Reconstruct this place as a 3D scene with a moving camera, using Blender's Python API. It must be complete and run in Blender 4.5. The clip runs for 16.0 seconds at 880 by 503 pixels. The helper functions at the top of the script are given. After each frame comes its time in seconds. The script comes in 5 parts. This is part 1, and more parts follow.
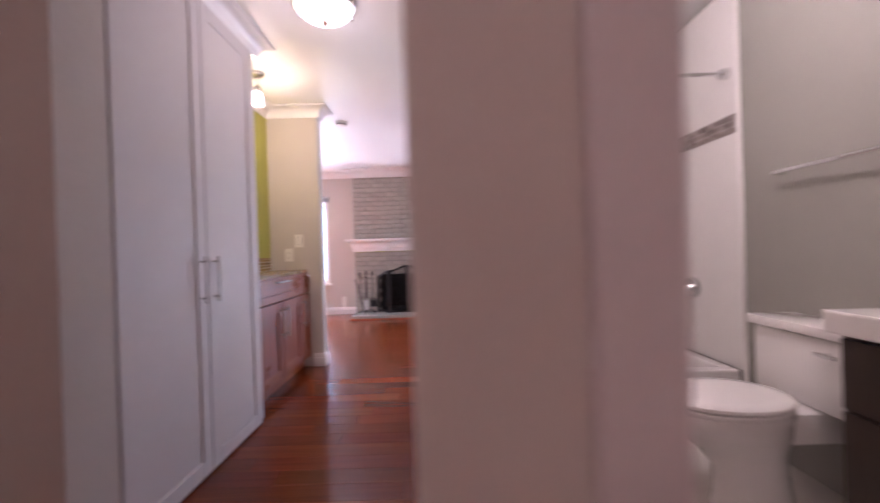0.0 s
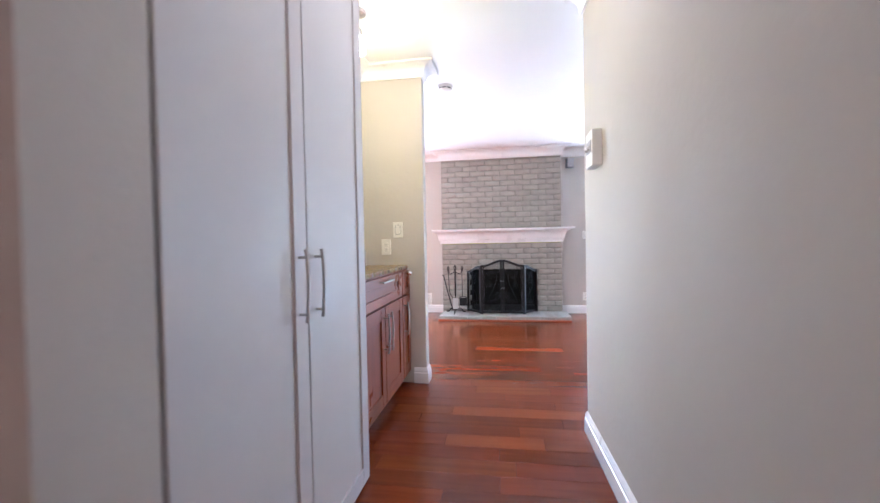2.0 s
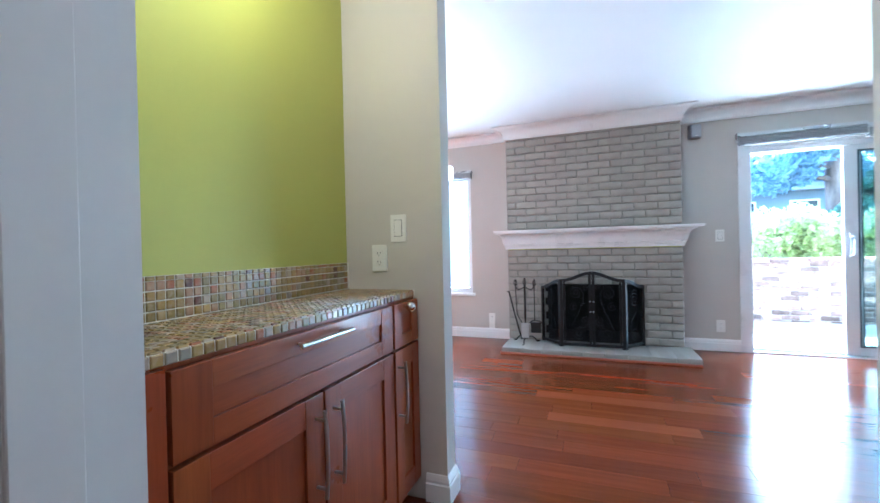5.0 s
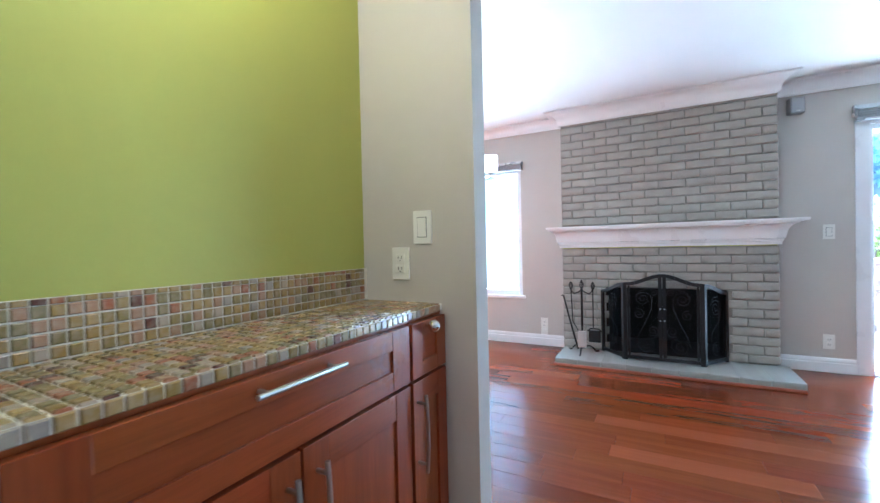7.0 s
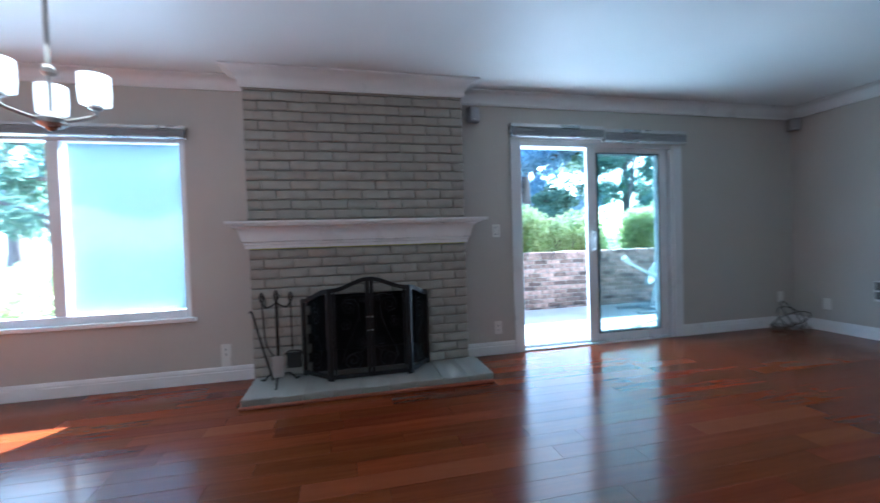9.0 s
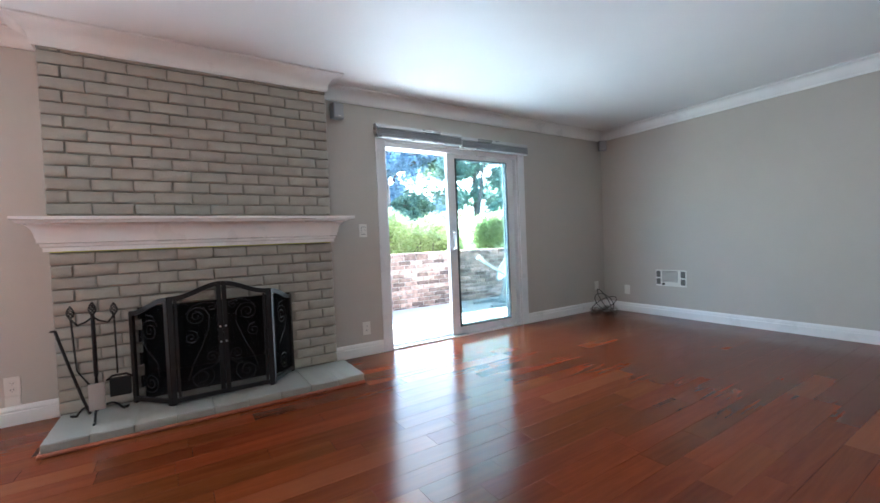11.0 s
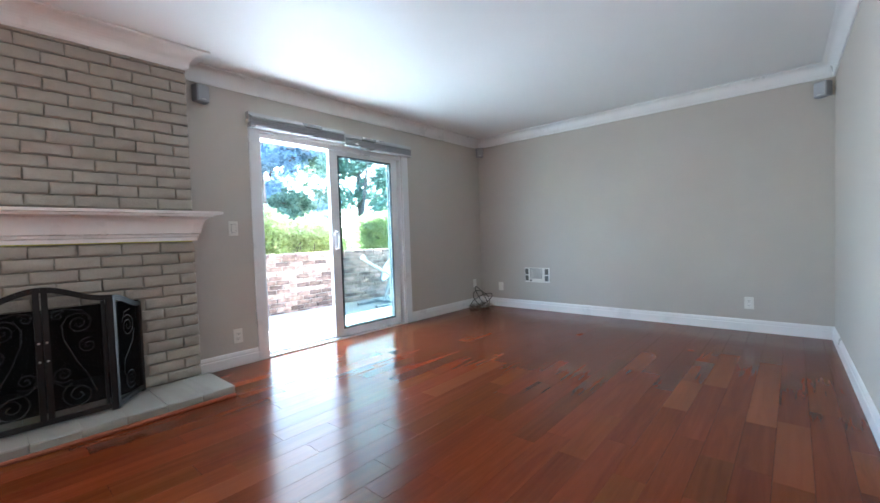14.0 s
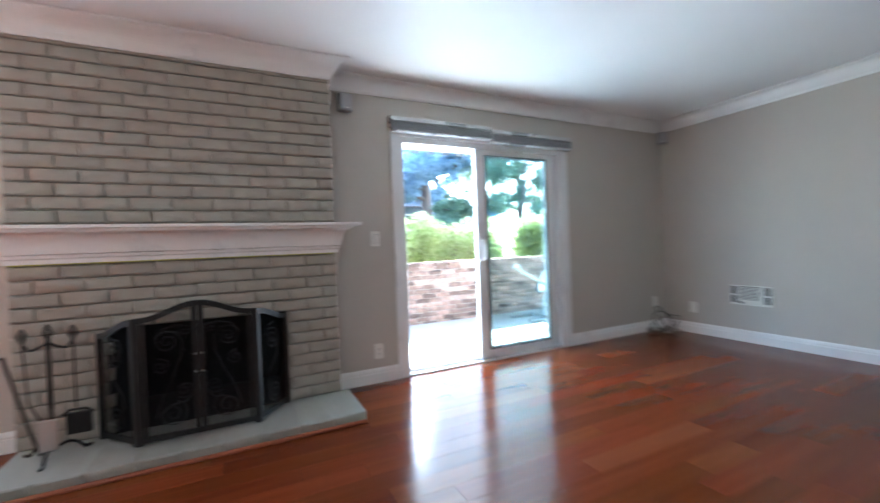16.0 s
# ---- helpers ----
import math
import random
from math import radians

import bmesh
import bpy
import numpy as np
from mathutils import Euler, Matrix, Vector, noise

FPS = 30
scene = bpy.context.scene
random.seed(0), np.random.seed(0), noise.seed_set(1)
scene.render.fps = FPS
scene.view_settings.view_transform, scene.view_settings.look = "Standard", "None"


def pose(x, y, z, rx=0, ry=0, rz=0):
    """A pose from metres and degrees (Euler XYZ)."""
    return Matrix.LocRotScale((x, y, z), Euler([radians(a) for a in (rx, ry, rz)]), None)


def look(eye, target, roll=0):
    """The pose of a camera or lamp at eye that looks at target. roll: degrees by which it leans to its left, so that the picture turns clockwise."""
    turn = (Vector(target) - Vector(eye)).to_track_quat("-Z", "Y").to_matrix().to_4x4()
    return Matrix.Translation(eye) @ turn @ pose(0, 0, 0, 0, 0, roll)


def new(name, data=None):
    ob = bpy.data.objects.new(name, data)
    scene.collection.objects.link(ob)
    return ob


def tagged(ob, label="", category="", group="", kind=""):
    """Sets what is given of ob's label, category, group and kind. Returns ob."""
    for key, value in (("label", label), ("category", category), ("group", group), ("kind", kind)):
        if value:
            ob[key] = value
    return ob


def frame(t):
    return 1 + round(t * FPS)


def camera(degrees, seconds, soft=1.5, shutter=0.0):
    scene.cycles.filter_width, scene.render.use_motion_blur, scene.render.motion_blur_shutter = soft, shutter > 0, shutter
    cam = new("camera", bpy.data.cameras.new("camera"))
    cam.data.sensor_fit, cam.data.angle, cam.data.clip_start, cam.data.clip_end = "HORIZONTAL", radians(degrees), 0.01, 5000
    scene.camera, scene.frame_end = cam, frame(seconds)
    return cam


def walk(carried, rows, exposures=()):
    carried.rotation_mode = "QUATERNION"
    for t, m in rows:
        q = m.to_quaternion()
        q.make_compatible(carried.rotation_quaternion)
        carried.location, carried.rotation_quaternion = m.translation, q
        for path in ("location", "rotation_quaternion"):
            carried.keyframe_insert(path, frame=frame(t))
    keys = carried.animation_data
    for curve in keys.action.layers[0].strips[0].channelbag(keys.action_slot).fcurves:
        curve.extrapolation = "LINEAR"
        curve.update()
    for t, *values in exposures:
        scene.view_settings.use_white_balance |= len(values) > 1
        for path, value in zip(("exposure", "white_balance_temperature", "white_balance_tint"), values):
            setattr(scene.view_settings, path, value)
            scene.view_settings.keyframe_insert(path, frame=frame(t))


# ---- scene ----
cam = camera(94.7, 16.0, soft=1.5, shutter=0.5)
PATH = [
    (0, (0.775, -0.606, 1.042), (0.775, 1.394, 1.034), -1.8),
    (0.5, (0.586, -0.553, 1.08), (0.267, 1.421, 1.067), -1.1),
    (1, (0.418, -0.384, 1.065), (0.082, 1.587, 1.038), -0.8),
    (1.5, (0.281, -0.143, 1.055), (-0.045, 1.83, 1.02), -0.8),
    (2, (0.261, 0.155, 1.056), (-0.049, 2.131, 1.017), -1.1),
    (2.5, (0.27, 0.471, 1.071), (-0.038, 2.447, 1.029), -1.2),
    (3, (0.256, 0.78, 1.084), (-0.061, 2.754, 1.042), -1.3),
    (3.5, (0.255, 1.057, 1.086), (-0.091, 3.027, 1.051), -1.4),
    (4, (0.266, 1.297, 1.089), (-0.239, 3.232, 1.063), -1.4),
    (4.5, (0.244, 1.47, 1.075), (-0.354, 3.378, 1.059), -1.3),
    (5, (0.26, 1.57, 1.07), (-0.447, 3.441, 1.059), -1.3),
    (7.5, (0.199, 2.125, 1.1), (-0.753, 3.883, 1.072), -1.3),
    (8, (0.22, 2.409, 1.093), (-0.38, 4.317, 1.049), -1.5),
    (8.5, (0.175, 2.641, 1.126), (0.134, 4.64, 1.054), -1.5),
    (9, (0.083, 2.773, 1.068), (0.533, 4.721, 1.015), -1.8),
    (9.5, (0.046, 2.795, 1.025), (0.765, 4.66, 0.985), -2.2),
    (12, (0.026, 2.805, 1.027), (1.236, 4.396, 0.961), -2.1),
    (12.5, (0.026, 2.805, 1.017), (1.315, 4.333, 0.952), -2.1),
    (13, (0.016, 2.813, 1.011), (1.389, 4.266, 0.947), -2.0),
    (13.5, (0.021, 2.809, 1.02), (1.471, 4.186, 0.948), -2.0),
    (14, (0.029, 2.803, 1.017), (1.533, 4.12, 0.945), -1.9),
    (14.5, (0.037, 2.814, 1.011), (1.579, 4.086, 0.941), -2.0),
    (15, (0.073, 2.88, 1.027), (1.619, 4.146, 0.956), -1.9),
    (15.5, (0.257, 2.99, 1.045), (1.634, 4.438, 0.975), -2.2),
    (16, (0.465, 3.182, 1.067), (1.351, 4.975, 1.04), -2.2),
]
walk(cam, [(t, look(eye, target, roll)) for t, eye, target, roll in PATH],
     exposures=[(0, 5.0, 5700, 34), (0.5, 5.25, 5550, 32), (1.0, 5.35, 5350, 26), (2.0, 5.62, 5050, 12), (3.0, 5.5, 4850, 4), (4.0, 5.15, 4650, 0), (5.0, 5.08, 4550, 0), (7.5, 5.2, 4600, 0), (8.0, 5.05, 4600, 0), (8.5, 4.32, 4550, 0), (9.0, 3.7, 4550, 0), (9.7, 3.8, 4950, 1), (12.0, 4.6, 5350, 5), (15.0, 4.45, 5350, 5), (16.0, 4.35, 5350, 5)])

# ---- world, sun and large lights ----
SUN = Vector((0.51, 0.86, 0.78)).normalized()
world = bpy.data.worlds.new("sky")
world.use_nodes = True
scene.world = world
wn = world.node_tree.nodes
sky = wn.new("ShaderNodeTexSky")
sky.sky_type = "NISHITA"
sky.sun_disc = False
sky.sun_elevation = math.asin(SUN.z)
sky.sun_rotation = math.atan2(SUN.x, SUN.y)
wn["Background"].inputs["Strength"].default_value = 0.15
world.node_tree.links.new(sky.outputs[0], wn["Background"].inputs["Color"])


def lamp(name, kind, m, power, colour, size=0.1, size_y=0.0, label=""):
    data = bpy.data.lights.new(name, kind)
    data.energy = power
    data.color = colour
    if kind == "AREA":
        data.shape = "RECTANGLE"
        data.size, data.size_y = size, size_y
    elif kind == "SUN":
        data.angle = radians(0.6)
    else:
        data.shadow_soft_size = size
    ob = new(name, data)
    ob.matrix_world = m
    return ob


lamp("sun", "SUN", look(SUN * 30, (0, 0, 0)), 5.0, (1.0, 0.94, 0.85))
# daylight that comes through the patio door and the dining window
lamp("door_daylight", "AREA", look((2.53, 6.50, 0.99), (2.53, 2.0, 0.85)), 3.2, (0.80, 0.905, 1.0), 1.62, 1.86)
lamp("window_daylight", "AREA", look((-1.95, 6.62, 1.22), (-1.95, 2.0, 0.9)), 4.0, (0.90, 0.95, 1.0), 1.5, 1.35)


# ---- materials ----
def nodes_of(name):
    m = bpy.data.materials.new(name)
    m.use_nodes = True
    return m, m.node_tree.nodes, m.node_tree.links, m.node_tree.nodes["Principled BSDF"]


def ramp_mix(n, l, fac, a, b):
    mix = n.new("ShaderNodeMix")
    mix.data_type = "RGBA"
    l.new(fac, mix.inputs["Factor"])
    for sock, v in (("A", a), ("B", b)):
        s = [i for i in mix.inputs if i.name == sock and i.type == "RGBA"][0]
        if isinstance(v, tuple):
            s.default_value = (*v, 1)
        else:
            l.new(v, s)
    return [o for o in mix.outputs if o.type == "RGBA"][0]


def noise_at(n, l, vec, scale, detail=4.0, rough=0.55, dist=0.0):
    t = n.new("ShaderNodeTexNoise")
    t.inputs["Scale"].default_value = scale
    t.inputs["Detail"].default_value = detail
    t.inputs["Roughness"].default_value = rough
    t.inputs["Distortion"].default_value = dist
    l.new(vec, t.inputs["Vector"])
    return t.outputs["Fac"]


def contrast(n, l, fac, lo, hi, a=0.0, b=1.0):
    r = n.new("ShaderNodeMapRange")
    for k, v in (("From Min", lo), ("From Max", hi), ("To Min", a), ("To Max", b)):
        r.inputs[k].default_value = v
    l.new(fac, r.inputs["Value"])
    return r.outputs[0]


def scaled(n, l, vec, sx, sy, sz):
    mp = n.new("ShaderNodeMapping")
    mp.inputs["Scale"].default_value = (sx, sy, sz)
    l.new(vec, mp.inputs["Vector"])
    return mp.outputs[0]


def random_of(n, l):
    info, geo, add, fr = (n.new(k) for k in ("ShaderNodeObjectInfo", "ShaderNodeNewGeometry", "ShaderNodeMath", "ShaderNodeMath"))
    l.new(info.outputs["Random"], add.inputs[0])
    l.new(geo.outputs["Random Per Island"], add.inputs[1])
    fr.operation = "FRACT"
    l.new(add.outputs[0], fr.inputs[0])
    return fr.outputs[0]


def surf(name, col, rough=0.5, metal=0.0, var=0.08, scale=3.0, grain=90.0, bump=0.08, depth=0.002, rvar=0.08, pieces=0.0, coat=0.0, stretch=(1, 1, 1)):
    """Painted, plastic, metal and stone surfaces: two scales of tone, uneven gloss and fine relief."""
    m, n, l, p = nodes_of(name)
    pos = scaled(n, l, n.new("ShaderNodeNewGeometry").outputs["Position"], *stretch)
    big = noise_at(n, l, pos, scale, 3)
    small = noise_at(n, l, pos, grain, 3)
    dark = tuple(max(0, c * (1 - var * 1.6)) for c in col)
    light = tuple(min(1, c * (1 + var)) for c in col)
    c1 = ramp_mix(n, l, contrast(n, l, big, 0.3, 0.7), dark, light)
    c2 = ramp_mix(n, l, contrast(n, l, small, 0.35, 0.75, 0.0, 0.35), c1, tuple(c * (1 - var) for c in col))
    if pieces:
        r = random_of(n, l)
        hsv = n.new("ShaderNodeHueSaturation")
        l.new(contrast(n, l, r, 0, 1, 1 - pieces, 1 + pieces), hsv.inputs["Value"])
        l.new(c2, hsv.inputs["Color"])
        c2 = hsv.outputs[0]
    l.new(c2, p.inputs["Base Color"])
    l.new(contrast(n, l, big, 0.25, 0.75, max(0.02, rough - rvar), min(1, rough + rvar)), p.inputs["Roughness"])
    p.inputs["Metallic"].default_value = metal
    if coat:
        p.inputs["Coat Weight"].default_value = coat
        p.inputs["Coat Roughness"].default_value = 0.06
    if bump:
        b = n.new("ShaderNodeBump")
        b.inputs["Strength"].default_value = bump
        b.inputs["Distance"].default_value = depth
        l.new(small, b.inputs["Height"])
        l.new(b.outputs[0], p.inputs["Normal"])
    return m


def wood(name, col_a, col_b, along, rough=0.3, pieces=0.25, hue=0.02, coat=0.3, gscale=1.0, sat=1.0, pale=0.0, relief=0.06, vein=0.4, spec=0.26):
    """Varnished boards: stretched grain along one axis, tone that changes from board to board."""
    m, n, l, p = nodes_of(name)
    pos = n.new("ShaderNodeNewGeometry").outputs["Position"]
    r = random_of(n, l)
    comb = n.new("ShaderNodeCombineXYZ")
    l.new(contrast(n, l, r, 0, 1, 0, 40), comb.inputs[0])
    l.new(contrast(n, l, r, 0, 1, 0, 17), comb.inputs[1])
    add = n.new("ShaderNodeVectorMath")
    l.new(pos, add.inputs[0])
    l.new(comb.outputs[0], add.inputs[1])
    sc = {"x": (1.5, 22, 22), "y": (22, 1.5, 22), "z": (22, 22, 1.5)}[along]
    v = scaled(n, l, add.outputs[0], *(s * gscale for s in sc))
    fig = noise_at(n, l, v, 1.0, 5, 0.6, 1.2)
    fine = noise_at(n, l, v, 7.0, 3, 0.6, 0.3)
    c = ramp_mix(n, l, contrast(n, l, fig, 0.3, 0.72), col_a, col_b)
    c = ramp_mix(n, l, contrast(n, l, fine, 0.45, 0.8, 0, vein), c, tuple(k * 0.55 for k in col_a))
    hsv = n.new("ShaderNodeHueSaturation")
    l.new(contrast(n, l, r, 0, 1, 1 - pieces, 1 + pieces), hsv.inputs["Value"])
    mul = n.new("ShaderNodeMath")
    mul.operation = "MULTIPLY"
    mul.inputs[1].default_value = 7.31
    l.new(r, mul.inputs[0])
    fr = n.new("ShaderNodeMath")
    fr.operation = "FRACT"
    l.new(mul.outputs[0], fr.inputs[0])
    l.new(contrast(n, l, fr.outputs[0], 0, 1, 0.5 - hue, 0.5 + hue), hsv.inputs["Hue"])
    hsv.inputs["Saturation"].default_value = sat
    l.new(c, hsv.inputs["Color"])
    out = hsv.outputs[0]
    if pale:
        sel = contrast(n, l, fr.outputs[0], 0.93, 0.935, 0.0, pale)
        out = ramp_mix(n, l, sel, out, tuple(min(1, k * 2.1 + 0.02) for k in col_b))
        # pale sapwood streaks along single boards
        sap = noise_at(n, l, scaled(n, l, add.outputs[0], 0.5, 14, 14), 1.0, 2, 0.4, 0.2)
        out = ramp_mix(n, l, contrast(n, l, sap, 0.60, 0.80, 0.0, 0.16), out, tuple(min(1, k * 2.0 + 0.02) for k in col_b))
    l.new(out, p.inputs["Base Color"])
    scuff = noise_at(n, l, pos, 2.2, 5, 0.7)
    l.new(contrast(n, l, scuff, 0.3, 0.8, max(0.03, rough - 0.05), rough + 0.12), p.inputs["Roughness"])
    p.inputs["Specular IOR Level"].default_value = spec
    p.inputs["Coat Weight"].default_value = coat
    p.inputs["Coat Roughness"].default_value = 0.10
    b = n.new("ShaderNodeBump")
    b.inputs["Strength"].default_value = relief
    b.inputs["Distance"].default_value = 0.001
    l.new(fig, b.inputs["Height"])
    l.new(b.outputs[0], p.inputs["Normal"])
    return m


def glow(name, col, strength):
    m, n, l, p = nodes_of(name)
    p.inputs["Base Color"].default_value = (0.85, 0.83, 0.8, 1)
    p.inputs["Roughness"].default_value = 0.25
    p.inputs["Emission Color"].default_value = (*col, 1)
    p.inputs["Emission Strength"].default_value = strength
    return m


def clear_glass(name, tint, see=0.9, rough=0.0):
    """Thin pane: mostly see-through, with a mirror gloss that grows at grazing angles."""
    m, n, l, p = nodes_of(name)
    tr = n.new("ShaderNodeBsdfTransparent")
    tr.inputs[0].default_value = (*(c * see for c in tint), 1)
    gl = n.new("ShaderNodeBsdfGlossy")
    gl.inputs["Roughness"].default_value = rough
    face = n.new("ShaderNodeLayerWeight")
    power = n.new("ShaderNodeMath")
    power.operation = "POWER"
    power.inputs[1].default_value = 4.0
    l.new(face.outputs["Facing"], power.inputs[0])
    mix = n.new("ShaderNodeMixShader")
    l.new(contrast(n, l, power.outputs[0], 0, 1, 0.03, 0.9), mix.inputs[0])
    l.new(tr.outputs[0], mix.inputs[1])
    l.new(gl.outputs[0], mix.inputs[2])
    l.new(mix.outputs[0], n["Material Output"].inputs["Surface"])
    return m


def veil(name, col, see, translucent=0.0):
    """Woven mesh or thin fabric: part see-through, part diffuse."""
    m, n, l, p = nodes_of(name)
    tr = n.new("ShaderNodeBsdfTransparent")
    body = n.new("ShaderNodeBsdfDiffuse")
    body.inputs[0].default_value = (*col, 1)
    out = body.outputs[0]
    if translucent:
        tl = n.new("ShaderNodeBsdfTranslucent")
        tl.inputs[0].default_value = (*col, 1)
        mx = n.new("ShaderNodeMixShader")
        mx.inputs[0].default_value = translucent
        l.new(out, mx.inputs[1])
        l.new(tl.outputs[0], mx.inputs[2])
        out = mx.outputs[0]
    pos = n.new("ShaderNodeNewGeometry").outputs["Position"]
    weave = noise_at(n, l, pos, 260, 2)
    mix = n.new("ShaderNodeMixShader")
    l.new(contrast(n, l, weave, 0.3, 0.7, max(0, see - 0.12), min(1, see + 0.12)), mix.inputs[0])
    l.new(out, mix.inputs[1])
    l.new(tr.outputs[0], mix.inputs[2])
    l.new(mix.outputs[0], n["Material Output"].inputs["Surface"])
    return m


def leaf_mat(name, a, b):
    m, n, l, p = nodes_of(name)
    geo = n.new("ShaderNodeNewGeometry")
    c = ramp_mix(n, l, geo.outputs["Random Per Island"], a, b)
    l.new(c, p.inputs["Base Color"])
    p.inputs["Roughness"].default_value = 0.55
    tl = n.new("ShaderNodeBsdfTranslucent")
    l.new(c, tl.inputs[0])
    mix = n.new("ShaderNodeMixShader")
    mix.inputs[0].default_value = 0.65
    l.new(p.outputs[0], mix.inputs[1])
    l.new(tl.outputs[0], mix.inputs[2])
    l.new(mix.outputs[0], n["Material Output"].inputs["Surface"])
    return m


M_WALL = surf("wall_paint", (0.530, 0.490, 0.435), 0.75, var=0.025, scale=1.5, grain=26, bump=0.24, depth=0.005)
M_GREEN = surf("green_paint", (0.42, 0.425, 0.078), 0.55, var=0.03, scale=1.5, grain=55, bump=0.10, depth=0.003)
M_CEIL = surf("ceiling_paint", (0.83, 0.83, 0.81), 0.5, var=0.02, scale=1.2, grain=70, bump=0.10, depth=0.002)
M_TRIM = surf("white_trim_paint", (0.80, 0.79, 0.77), 0.32, var=0.02, scale=4, grain=50, bump=0.03)
M_CAB = surf("white_cabinet_paint", (0.60, 0.57, 0.55), 0.6, var=0.02, scale=3, grain=60, bump=0.04)
M_FLOOR = wood("cherry_floor", (0.122, 0.0252, 0.0068), (0.172, 0.0385, 0.0104), "x", 0.17, 0.22, 0.006, 0.0, 0.8, 1.0, 0.26, 0.008, 0.10, 0.27)
M_SUBFLOOR = surf("subfloor", (0.05, 0.02, 0.012), 0.7)
M_CHERRY_Y = wood("cherry_rail", (0.22, 0.045, 0.0105), (0.30, 0.068, 0.0155), "y", 0.3, 0.10, 0.006, 0.2, 0.7)
M_CHERRY_Z = wood("cherry_stile", (0.208, 0.042, 0.010), (0.288, 0.065, 0.0152), "z", 0.3, 0.12, 0.006, 0.2, 0.7)
M_REDTRIM = wood("hearth_trim_wood", (0.24, 0.07, 0.035), (0.34, 0.11, 0.05), "x", 0.35, 0.1, 0.01, 0.2)
M_BRICK = surf("painted_brick", (0.36, 0.330, 0.278), 0.5, var=0.07, scale=9, grain=70, bump=0.5, depth=0.004, pieces=0.05)
# same paint as the bricks, darkened to hold the shade in the joints
M_JOINT = surf("painted_mortar_shaded", (0.270, 0.248, 0.210), 0.7, var=0.12, scale=12, grain=90, bump=0.5, depth=0.004)
M_HEARTH = surf("painted_hearth", (0.290, 0.283, 0.248), 0.5, var=0.07, scale=7, grain=60, bump=0.3, depth=0.004, pieces=0.06)
M_MANTEL = surf("mantel_paint", (0.81, 0.785, 0.76), 0.3, var=0.02, scale=4, grain=60, bump=0.03)
M_LIME = surf("lime_tape", (0.5, 0.5, 0.05), 0.5)
M_IRON = surf("black_iron", (0.013, 0.012, 0.011), 0.45, 0.35, var=0.2, scale=20, grain=150, bump=0.15)
M_SOOT = surf("sooty_firebrick", (0.018, 0.016, 0.015), 0.85, var=0.3, scale=9, grain=60, bump=0.4)
M_MESH = veil("screen_mesh", (0.012, 0.012, 0.012), 0.66)
M_STEEL = surf("brushed_nickel", (0.52, 0.50, 0.47), 0.34, 1.0, var=0.05, scale=15, grain=220, bump=0.05)
M_CHROME = surf("chrome", (0.8, 0.8, 0.8), 0.08, 1.0, var=0.03, bump=0.0, rvar=0.03)
M_PLATE = surf("plate_plastic", (0.78, 0.76, 0.70), 0.35, var=0.02, bump=0.0)
M_SLOT = surf("dark_slot", (0.05, 0.05, 0.05), 0.6)
M_BLIND = surf("grey_blind", (0.27, 0.275, 0.28), 0.55, var=0.06, scale=6, grain=140, bump=0.1)
M_BLINDRAIL = surf("blind_rail_metal", (0.55, 0.55, 0.54), 0.3, 0.6, var=0.04)
M_VINYL = surf("white_vinyl", (0.80, 0.80, 0.80), 0.3, var=0.02, bump=0.02)
M_GASKET = surf("black_gasket", (0.03, 0.035, 0.035), 0.5)
M_GLASS = clear_glass("pane_glass", (0.91, 0.98, 0.98), 0.86)
M_WINGLASS = clear_glass("window_glass", (0.95, 0.98, 1.0), 0.95)
M_SCREEN = veil("insect_screen", (0.36, 0.44, 0.50), 0.17)
M_SPEAKER = surf("grey_speaker", (0.30, 0.30, 0.31), 0.5, var=0.05, grain=200, bump=0.2)
M_SPEAKGRILL = surf("speaker_grille", (0.42, 0.42, 0.43), 0.6, var=0.05, grain=300, bump=0.3)
M_GREY = surf("grey_vent", (0.42, 0.42, 0.43), 0.5)
M_VENT = surf("dark_vent", (0.15, 0.14, 0.13), 0.6)
M_BRONZE = surf("dark_bronze", (0.10, 0.06, 0.04), 0.4, 0.8)
M_BLACKCABLE = surf("black_cable", (0.02, 0.02, 0.02), 0.45)
M_GREYCABLE = surf("grey_cable", (0.30, 0.29, 0.27), 0.5)
M_WHITECABLE = surf("white_cable", (0.7, 0.68, 0.64), 0.45)
M_GROUT = surf("pale_grout", (0.78, 0.74, 0.64), 0.8, var=0.1, scale=30, grain=200, bump=0.2)
M_SHADE = glow("lit_glass_shade", (1.0, 0.93, 0.86), 0.18)
M_DOME = glow("lit_dome_glass", (1.0, 0.90, 0.84), 0.11)
M_NICHESHADE = glow("lit_spot_glass", (1.0, 0.88, 0.74), 0.3)
M_PORCELAIN = surf("porcelain", (0.80, 0.78, 0.75), 0.12, var=0.01, bump=0.0, coat=0.4)
M_ESPRESSO = wood("espresso_wood", (0.035, 0.024, 0.018), (0.055, 0.038, 0.028), "z", 0.35, 0.1, 0.005, 0.2)
M_BATHTILE = surf("white_bath_tile", (0.74, 0.72, 0.69), 0.15, var=0.02, bump=0.02)
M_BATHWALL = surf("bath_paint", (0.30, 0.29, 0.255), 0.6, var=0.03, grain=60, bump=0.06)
M_BAND = surf("mosaic_band", (0.25, 0.21, 0.19), 0.3, var=0.2, scale=40, pieces=0.4)
M_BATHFLOOR = surf("bath_floor_tile", (0.60, 0.57, 0.52), 0.4, var=0.08)
M_PATIO = surf("patio_concrete", (0.50, 0.49, 0.47), 0.85, var=0.08, scale=2, grain=60, bump=0.3, depth=0.004)
